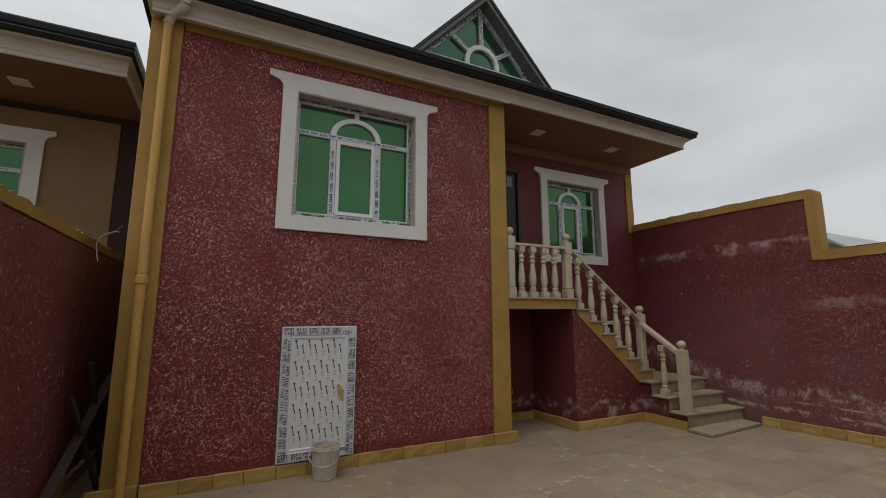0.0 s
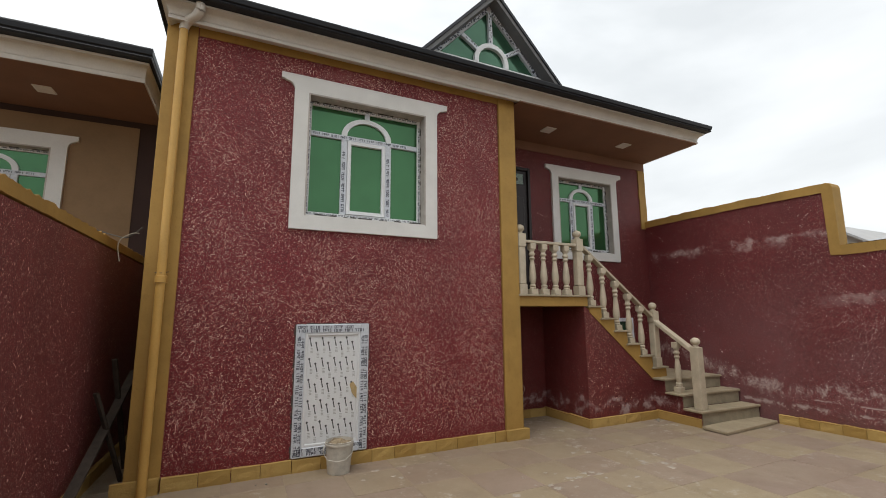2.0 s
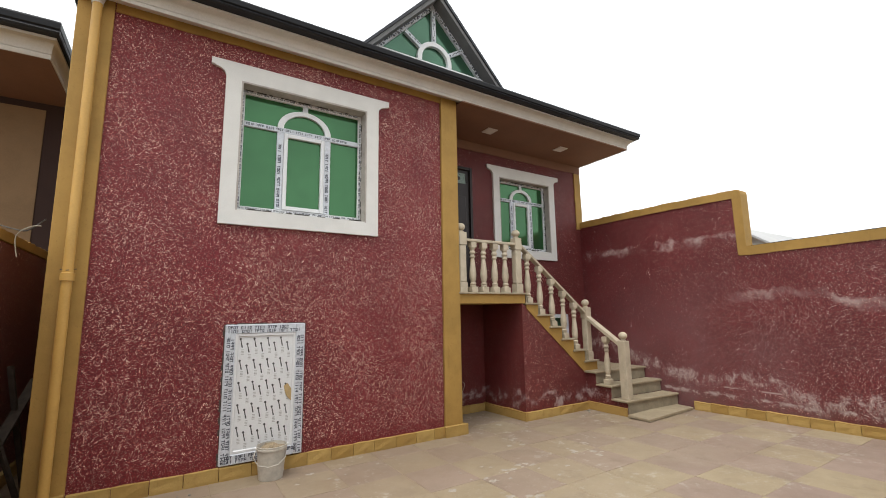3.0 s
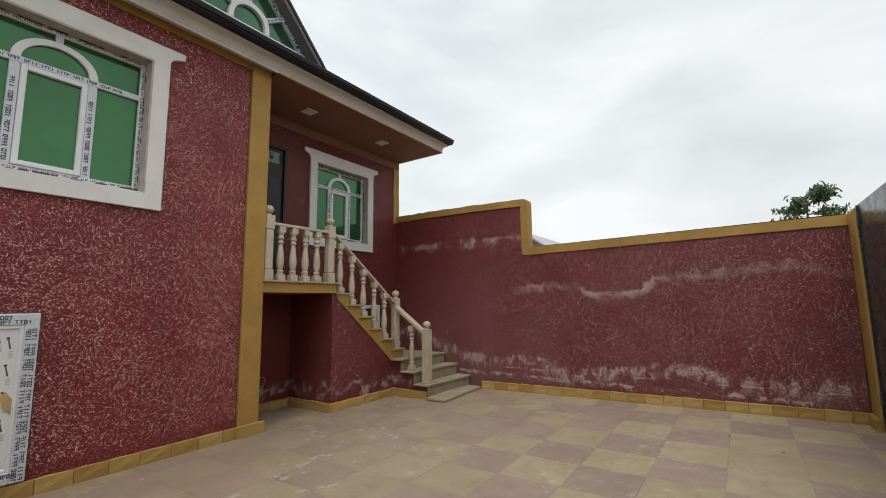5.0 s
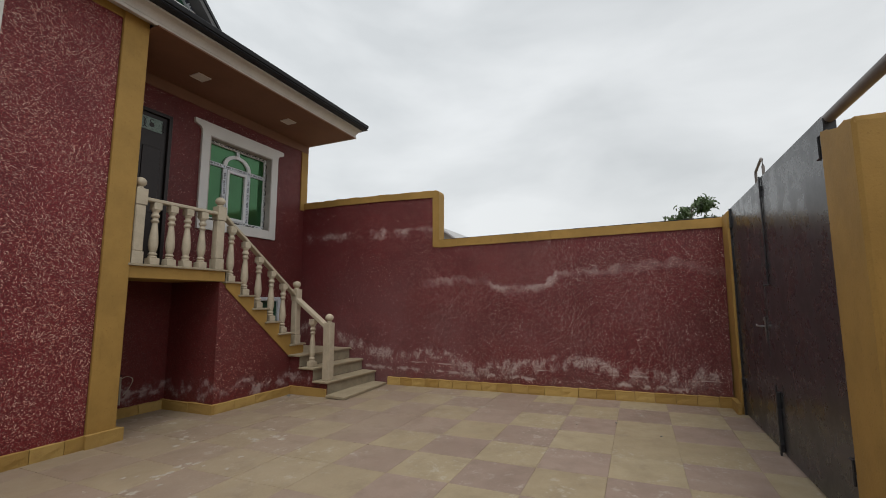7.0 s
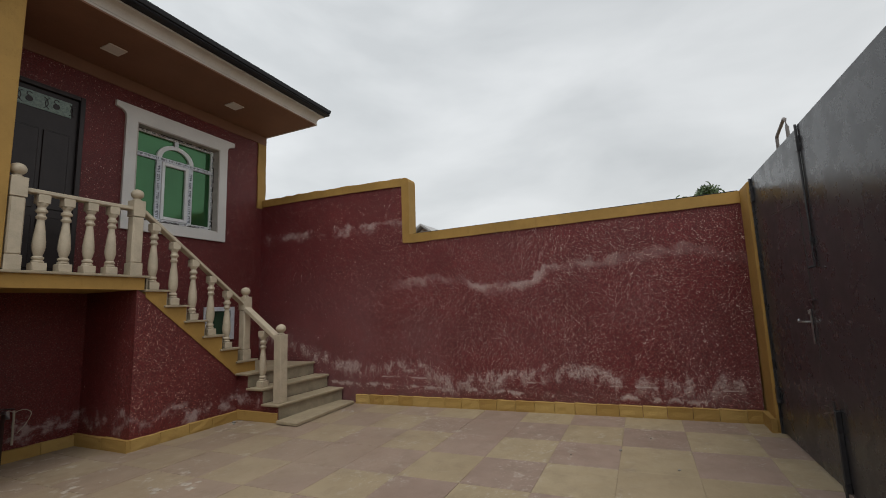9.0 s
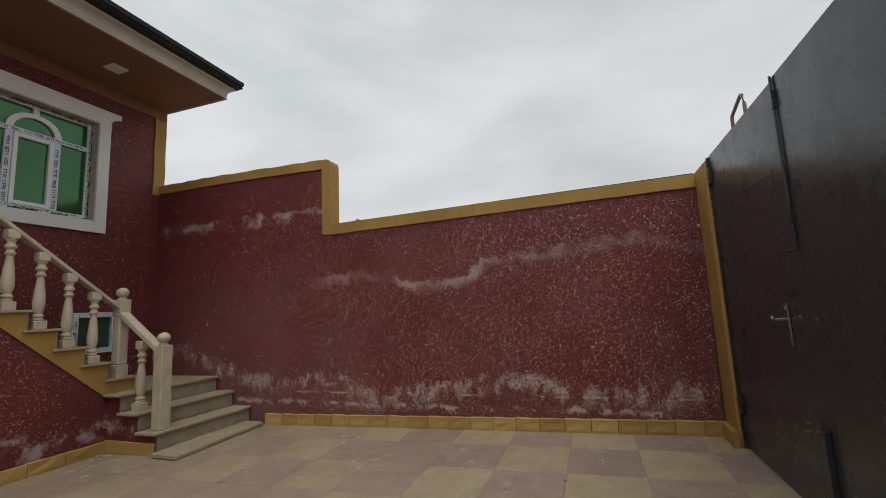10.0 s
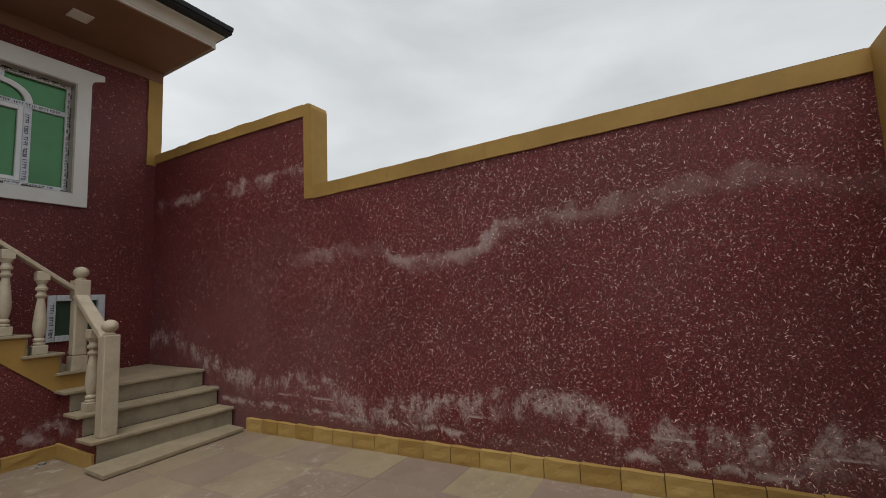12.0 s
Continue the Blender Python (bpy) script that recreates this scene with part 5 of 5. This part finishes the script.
def tree(x, y, height, crown_r, crown_z, seed, label):
    rnd = random.Random(seed)
    t = thing("tree", label, "tree", at=(x, y, -0.3))
    bm = bmesh.new()
    tube(bm, [(0, 0, 0), (0.05, 0.02, height * 0.3), (-0.03, 0.05, height * 0.6), (0, 0, height * 0.9)], 0.1, 8, radii=[0.14, 0.10, 0.07, 0.02])
    tips = []
    for i in range(46):
        a, h = rnd.uniform(0, 2 * math.pi), rnd.uniform(0.45, 0.92) * height
        ln = crown_r * rnd.uniform(0.55, 1.05) * (1.0 if h < height * 0.8 else 0.65)
        tip = Vector((math.cos(a) * ln, math.sin(a) * ln, h + rnd.uniform(0.1, 0.45) * ln))
        tube(bm, [(0, 0, h), tuple(Vector((0, 0, h)).lerp(tip, 0.5) + Vector((0, 0, 0.05))), tuple(tip)], 0.02, 4, radii=[0.03, 0.018, 0.006])
        tips.append((Vector((0, 0, h)), tip))
    part("trunk", bm, bark, t, "grey trunk and limbs")
    bm = bmesh.new()
    for base, tip in tips:
        for k in range(110):
            f = rnd.uniform(0.35, 1.05)
            c = base.lerp(tip, f) + Vector([rnd.gauss(0, 0.10) for _ in range(3)])
            d = Vector([rnd.gauss(0, 1) for _ in range(3)]).normalized()
            s = d.orthogonal().normalized()
            L, Wd = rnd.uniform(0.07, 0.12), rnd.uniform(0.03, 0.05)
            v = [bm.verts.new(c - d * L), bm.verts.new(c + s * Wd), bm.verts.new(c + d * L), bm.verts.new(c - s * Wd)]
            bm.faces.new(v)
    part("crown", bm, leaf_mat, t, "sparse small leaves", kind="stuff")


tree(22.0, -2.5, 6.4, 1.5, 4.5, 3, "small young tree with a sparse green crown beyond the wall")

# ---- small plant by the gate ----
plant = thing("potted_plant", "small potted sapling with narrow green leaves near the gate", "plant", at=(2.9, -0.66, floor_z(-0.66)))
part("pot", lathe(bmesh.new(), [(0.07, 0), (0.10, 0.17), (0.115, 0.17), (0.115, 0.20), (0.098, 0.20), (0.09, 0.16)], sides=20), pot_mat, plant, "terracotta pot", smooth=True)
bm = bmesh.new()
leafs = bmesh.new()
r_ = random.Random(21)
for i in range(9):
    a = r_.uniform(0, 6.28)
    top_ = Vector((math.cos(a) * r_.uniform(0.04, 0.14), math.sin(a) * r_.uniform(0.04, 0.14), r_.uniform(0.48, 0.66)))
    tube(bm, [(0, 0, 0.15), tuple(top_ * 0.55 + Vector((0, 0, 0.12))), tuple(top_)], 0.004, 5)
    for k in range(9):
        f = r_.uniform(0.4, 1.0)
        c = Vector((0, 0, 0.15)).lerp(top_, f)
        d = Vector((r_.gauss(0, 1), r_.gauss(0, 1), r_.uniform(0.2, 1.4))).normalized()
        s = d.orthogonal().normalized()
        L, Wd = r_.uniform(0.03, 0.05), 0.008
        v = [leafs.verts.new(c), leafs.verts.new(c + d * L * 0.5 + s * Wd), leafs.verts.new(c + d * L), leafs.verts.new(c + d * L * 0.5 - s * Wd)]
        leafs.faces.new(v)
part("stem", bm, bark, plant)
part("leaves", leafs, leaf_mat, plant, "narrow green leaves", kind="stuff")

# ---- crumbs on the tiles ----
r_ = random.Random(31)
for x, y, s in ((6.43, 0.17, 0.018), (6.05, -0.30, 0.014), (6.9, -0.1, 0.010), (0.35, 5.1, 0.015), (0.25, 5.12, 0.010), (6.2, 0.6, 0.01), (7.66, 4.32, 0.03), (7.60, 4.27, 0.018), (7.70, 4.25, 0.022), (6.28, 5.22, 0.03), (6.22, 5.15, 0.016)):
    bm = bmesh.new()
    bmesh.ops.create_icosphere(bm, subdivisions=1, radius=s)
    for v in bm.verts:
        v.co = Vector((v.co.x * r_.uniform(0.8, 1.4), v.co.y * r_.uniform(0.7, 1.2), v.co.z * 0.55))
    o = finish("stone_chip", bm, concrete, label="small loose stone chip lying on the tiles", category="stone", group="stone chips on the floor")
    o.location = (x, y, floor_z(y) + s * 0.45)

# ---- dried plaster on the tiles ----
r_ = random.Random(88)
bm = bmesh.new()
for cx, cy, spread, count in ((3.05, 3.15, 0.10, 9), (3.55, 3.75, 0.16, 12), (3.05, 3.85, 0.20, 14), (4.55, 3.75, 0.16, 12), (4.15, 4.6, 0.22, 10), (1.75, 4.9, 0.25, 8), (6.35, 5.0, 0.14, 9), (7.3, 4.0, 0.16, 8)):
    for _ in range(count):
        x, y = r_.gauss(cx, spread), r_.gauss(cy, spread * 0.7)
        size, n = r_.uniform(0.008, 0.042), 11
        z = floor_z(y)
        ring = [(x + math.cos(a) * size * q * 1.3, y + math.sin(a) * size * q) for a, q in ((2 * math.pi * k / n, r_.uniform(0.35, 1.2)) for k in range(n))]
        edge = [bm.verts.new((u, v, floor_z(v) + 0.0005)) for u, v in ring]
        top_ = [bm.verts.new((x + (u - x) * 0.75, y + (v - y) * 0.75, floor_z(v) + 0.0035)) for u, v in ring]
        bm.faces.new(top_)
        for k in range(n):
            bm.faces.new((edge[k], edge[(k + 1) % n], top_[(k + 1) % n], top_[k]))
finish("plaster_splatter", bm, simple("dried_white_plaster", (0.41, 0.36, 0.30), 0.75, 30.0, 0.9, grain=90, bump=0.4), label="dried splashes of pale plaster on the yard tiles", category="plaster splatter", kind="stuff")

conduit = thing("conduit_stub", "short pale conduit stub with loose wires by the recess wall", "pipe")
part("stub", tube(bmesh.new(), [(4.341, 6.375, 0.05), (4.336, 6.375, 0.42)], 0.012, 8), cable_mat, conduit)
part("wire", tube(bmesh.new(), curved([(4.337, 6.37, 0.40), (4.28, 6.35, 0.43), (4.20, 6.34, 0.40), (4.10, 6.36, 0.37)]), 0.005, 5), cable_mat, conduit, "pale loose wire")
part("wire", tube(bmesh.new(), curved([(4.337, 6.37, 0.40), (4.41, 6.35, 0.42), (4.48, 6.35, 0.37), (4.44, 6.35, 0.26), (4.37, 6.36, 0.17)]), 0.005, 5), cable_mat, conduit, "pale loose wire")


# ---- raised flecks of the sprayed plaster ----
def fleck_paint(name, dull, pale):
    m = Mat(name, pale, 0.7, 0, 0.3)
    r = m.n.new("ShaderNodeNewGeometry").outputs["Random Per Island"]
    m.color(m.mix(m.span(r, 0.15, 0.95, 0, 1, False), dull, pale))
    return m.m


fleck_front = fleck_paint("bared_plaster_fleck", (0.50, 0.17, 0.14), (0.95, 0.72, 0.60))
fleck_pale = fleck_paint("bared_plaster_fleck_pale", (0.48, 0.22, 0.19), (0.95, 0.80, 0.72))


fleck_dull = fleck_paint("bared_plaster_fleck_dull", (0.34, 0.15, 0.13), (0.78, 0.52, 0.44))


def sprayed_flecks(wall, u0, u1, v0, v1, place, along, out, per_m2, length, width, material, seed, keep=None, fade=None):
    """Small curved ridges scattered over a wall's face; place(u, v) is the face's point, along its level direction."""
    rng = np.random.default_rng(seed)
    n = int((u1 - u0) * (v1 - v0) * per_m2)
    u, v = rng.uniform(u0, u1, n), rng.uniform(v0, v1, n)
    cloud = sum(np.sin(u * a + v * b + c) for a, b, c in rng.uniform(-7, 7, (9, 3))) / 9
    ok = rng.random(n) < 0.72 + 0.9 * cloud
    if keep:
        ok &= keep(u, v)
    if fade:
        ok &= rng.random(n) < fade(u, v)
    u, v = u[ok], v[ok]
    n = len(u)
    turn, bend = rng.uniform(0, 2 * np.pi, n), rng.uniform(-1.5, 1.5, n)
    ln = length * rng.lognormal(0, 0.32, n)
    wd = width * rng.uniform(0.6, 1.35, n)
    high = rng.uniform(0.0015, 0.0035, n)
    pts = []
    for s, w in ((-0.5, 0.0), (-0.18, 1.0), (0.18, 1.0), (0.5, 0.0)):
        a = turn + bend * s
        off = np.sinc(bend * s / 2 / np.pi) * ln * s
        a2 = turn + bend * s / 2
        cu, cv = u + np.cos(a2) * off, v + np.sin(a2) * off
        if w:
            nu, nv = -np.sin(a) * wd / 2, np.cos(a) * wd / 2
            pts += [(cu - nu, cv - nv, 0 * high), (cu, cv, high), (cu + nu, cv + nv, 0 * high)]
        else:
            pts.append((cu, cv, 0 * high))
    loc = np.array(pts).transpose(2, 0, 1).reshape(-1, 3)
    al, ou = np.array(along), np.array(out)
    base = np.array(place)
    co = base + loc[:, :1] * al + loc[:, 1:2] * np.array((0, 0, 1.0)) + (loc[:, 2:] + 0.0008) * ou
    tri = np.array([(0, 2, 1), (0, 3, 2), (1, 2, 5), (1, 5, 4), (2, 3, 6), (2, 6, 5), (4, 5, 7), (5, 6, 7)])
    faces = (np.arange(n)[:, None, None] * 8 + tri).reshape(-1, 3)
    me = bpy.data.meshes.new("raised_fleck")
    me.from_pydata(co.tolist(), [], faces.tolist())
    me.materials.append(material)
    ob = new("raised_fleck", me)
    ob.parent = bpy.data.objects[wall]
    return tagged(ob, "pale bared plaster flecks", kind="stuff")


def clear_of(*holes):
    def keep(u, v):
        ok = np.ones(len(u), bool)
        for a, b, c, d in holes:
            ok &= ~((u > a) & (u < b) & (v > c) & (v < d))
        return ok
    return keep


sprayed_flecks("wall_front", -0.61, 3.44, 0.13, 4.85, (0, Y_FACE, 0), (1, 0, 0), (0, -1, 0), 1900, 0.0205, 0.0052, fleck_front, 101,
               clear_of((W1[0] - 0.18, W1[1] + 0.18, W1[2] - 0.18, W1[3] + 0.02), (W1[0] - 0.34, W1[1] + 0.34, W1[3], W1[3] + 0.22), (0.60, 1.47, 0, 1.52)))
sprayed_flecks("wall_recess", X_P + 0.02, 7.65, 0.12, 4.69, (0, Y_BACK, 0), (1, 0, 0), (0, -1, 0), 420, 0.018, 0.0038, fleck_front, 102,
               clear_of((W2[0] - 0.16, W2[1] + 0.16, W2[2] - 0.16, W2[3] + 0.02), (W2[0] - 0.3, W2[1] + 0.3, W2[3], W2[3] + 0.22), (BW[0] - 0.04, BW[1] + 0.04, BW[2] - 0.04, BW[3] + 0.04), (DOOR[0], DOOR[1], 0, DOOR[3] + 0.01)),
               lambda u, v: np.where((u < 5.0) & (v < 1.8), 0.08, 1.0))
sprayed_flecks("wall_east", -1.28, Y_BACK, 0.12, 3.40, (XE, 0, 0), (0, 1, 0), (-1, 0, 0), 1150, 0.0170, 0.0044, fleck_pale, 103,
               lambda u, v: v < np.where(u > 3.29, 3.38, 2.46), lambda u, v: np.clip(1.2 - 0.20 * u, 0.14, 1))
sprayed_flecks("wall_west", 0.3, 7.0, 0.12, 2.38, (XW, 0, 0), (0, 1, 0), (1, 0, 0), 520, 0.017, 0.0034, fleck_dull, 104,
               None, lambda u, v: np.clip(1.6 - 0.2 * u, 0.1, 1))
sprayed_flecks("stair_wall", 4.99, 6.44, 0.14, 1.72, (0, YB0 + 0.002, 0), (1, 0, 0), (0, -1, 0), 1100, 0.019, 0.0042, fleck_front, 105,
               lambda u, v: v < 1.70 - (u - 4.98) * 0.87, lambda u, v: np.clip(1.25 - 0.95 * (u - 4.98), 0.12, 1))
sprayed_flecks("stair_wall", 5.42, 6.40, 0.14, 1.70, (4.98, 0, 0), (0, 1, 0), (-1, 0, 0), 300, 0.018, 0.0036, fleck_dull, 106,
               None, lambda u, v: np.clip(1.2 - 2.0 * (u - YB0), 0.06, 1))


# ---- skirting blocks ----
def skirting(name, a, b, outward, h, label, seed, step=0.30, mats=block_mat, spread=0.1):
    """Rough ochre blocks along a wall's foot from a to b (x, y), standing proud towards outward."""
    rnd = random.Random(seed)
    base = thing(name, label, "skirting")
    base["kind"] = "structure"
    a, b, out = Vector(a), Vector(b), Vector(outward)
    total = (b - a).length
    d = (b - a) / total
    meshes = []
    for k in range(4):
        bm = bmesh.new()
        box(bm, 0, 1, 0, 0.05, 0, h)
        bmesh.ops.subdivide_edges(bm, edges=bm.edges, cuts=2, use_grid_fill=True)
        for v in bm.verts:
            if v.co.y > 0.049 and 0.01 < v.co.z < h - 0.01 and 0.01 < v.co.x < 0.99:
                v.co.y += rnd.uniform(-0.006, 0.010)
            elif v.co.z > h - 0.001:
                v.co.z += rnd.uniform(-0.004, 0.004)
        bmesh.ops.recalc_face_normals(bm, faces=bm.faces)
        me = bpy.data.meshes.new("block")
        bm.to_mesh(me)
        bm.free()
        me.materials.append(mats)
        meshes.append(me)
    t = 0.0
    while t < total - 0.02:
        ln = min(step * rnd.uniform(1 - spread, 1 + spread), total - t)
        if total - t - ln < 0.08:
            ln = total - t
        o = new("block", meshes[rnd.randrange(4)])
        o.parent = base
        p = a + d * (t + 0.003)
        zz = floor_z(p.y) - 0.02
        m = Matrix(((d.x * (ln - 0.006), out.x, 0, p.x), (d.y * (ln - 0.006), out.y, 0, p.y), (0, 0, 1, zz), (0, 0, 0, 1)))
        o.matrix_basis = m
        t += ln
    return base


skirting("baseboard_front", (-0.62, Y_FACE - 0.002), (3.44, Y_FACE - 0.002), (0, -1), 0.155, "rough ochre stone skirting blocks", 41)
skirting("baseboard_pilaster", (3.42, Y_FACE - 0.037), (3.80, Y_FACE - 0.037), (0, -1), 0.165, "rough ochre stone skirting blocks", 42, 0.45)
skirting("baseboard_pilaster_side", (X_P + 0.0, Y_FACE - 0.03), (X_P + 0.0, Y_BACK), (1, 0), 0.16, "rough ochre stone skirting blocks", 43)
skirting("baseboard_pilaster_west", (X_W - 0.05, Y_FACE - 0.032), (-0.63, Y_FACE - 0.032), (0, -1), 0.17, "rough ochre stone skirting blocks", 44, 0.5)
skirting("baseboard_east", (XE - 0.002, 4.20), (XE - 0.002, -1.285), (-1, 0), 0.16, "rough ochre stone skirting blocks", 45, 0.264, spread=0.02)
skirting("baseboard_stairs", (4.975, YB0), (6.42, YB0), (0, -1), 0.15, "rough ochre stone skirting blocks", 46, 0.36)
skirting("baseboard_stairs_side", (4.98, YB0 - 0.05), (4.98, Y_BACK), (-1, 0), 0.15, "rough ochre stone skirting blocks", 47, 0.5)
skirting("baseboard_recess", (X_P + 0.05, Y_BACK), (4.963, Y_BACK), (0, -1), 0.15, "rough ochre stone skirting blocks", 48, 0.4)
skirting("baseboard_gate_pier", (7.38, -1.288), (7.73, -1.288), (0, 1), 0.16, "rough ochre stone skirting blocks", 49, 0.4)
skirting("baseboard_west", (XW, -2.0), (XW, 8.0), (1, 0), 0.15, "rough ochre stone skirting blocks", 50, 0.4)

# ---- tiled floor ----
yard = prismed([(-1.96, floor_z(-1.96) - 0.0035), (8.0, floor_z(8.0) - 0.0035), (8.0, -0.28), (-1.96, -0.28)], "x", -1.36, 8.0)
yard = finish("floor", yard, grout, label="sandy bed and joints of the tiled yard", kind="structure")
PX, PY = 0.595, 0.603
OX, OY = 5.28, 0.165
WIDE = 0.655 / PX
slope = math.atan(-0.0192)
tiles = []
for k in range(6):
    rnd = random.Random(60 + k)
    bm = bmesh.new()
    g = 0.0018
    vs = box(bm, -PX / 2 + g, PX / 2 - g, -PY / 2 + g, PY / 2 - g, -0.02, 0.0)
    for v in vs:
        v.co.x += rnd.uniform(-0.0015, 0.0015)
        v.co.y += rnd.uniform(-0.0015, 0.0015)
    es = [e for e in bm.edges if all(v.co.z > -0.001 for v in e.verts)]
    bmesh.ops.bevel(bm, geom=es, offset=0.002, segments=1, affect="EDGES")
    bmesh.ops.recalc_face_normals(bm, faces=bm.faces)
    pair = []
    for mt in (tile_cream, tile_pink):
        me = bpy.data.meshes.new("tile")
        bm.to_mesh(me)
        me.materials.append(mt)
        pair.append(me)
    bm.free()
    tiles.append(pair)
rnd = random.Random(77)
for i in range(-12, 5):
    for j in range(-4, 12):
        k = WIDE if i >= 0 else 1.0
        cx, cy = OX + (i + 0.5) * PX * k, OY + (j + 0.5) * PY
        if cx > 7.9 or cx < -1.3 or cy < -1.7 or cy > 7.2:
            continue
        if cy > 6.0 and cx > 5.0:
            continue
        odd = (i + j) % 2
        if rnd.random() < 0.03:
            odd = 1 - odd
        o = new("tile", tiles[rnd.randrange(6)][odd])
        o.parent = yard
        o.location = (cx, cy, floor_z(cy) + rnd.uniform(-0.0012, 0.0012))
        o.scale = (k, 1, 1)
        o.rotation_euler = (slope + rnd.uniform(-0.0015, 0.0015), rnd.uniform(-0.0015, 0.0015), rnd.uniform(-0.003, 0.003))
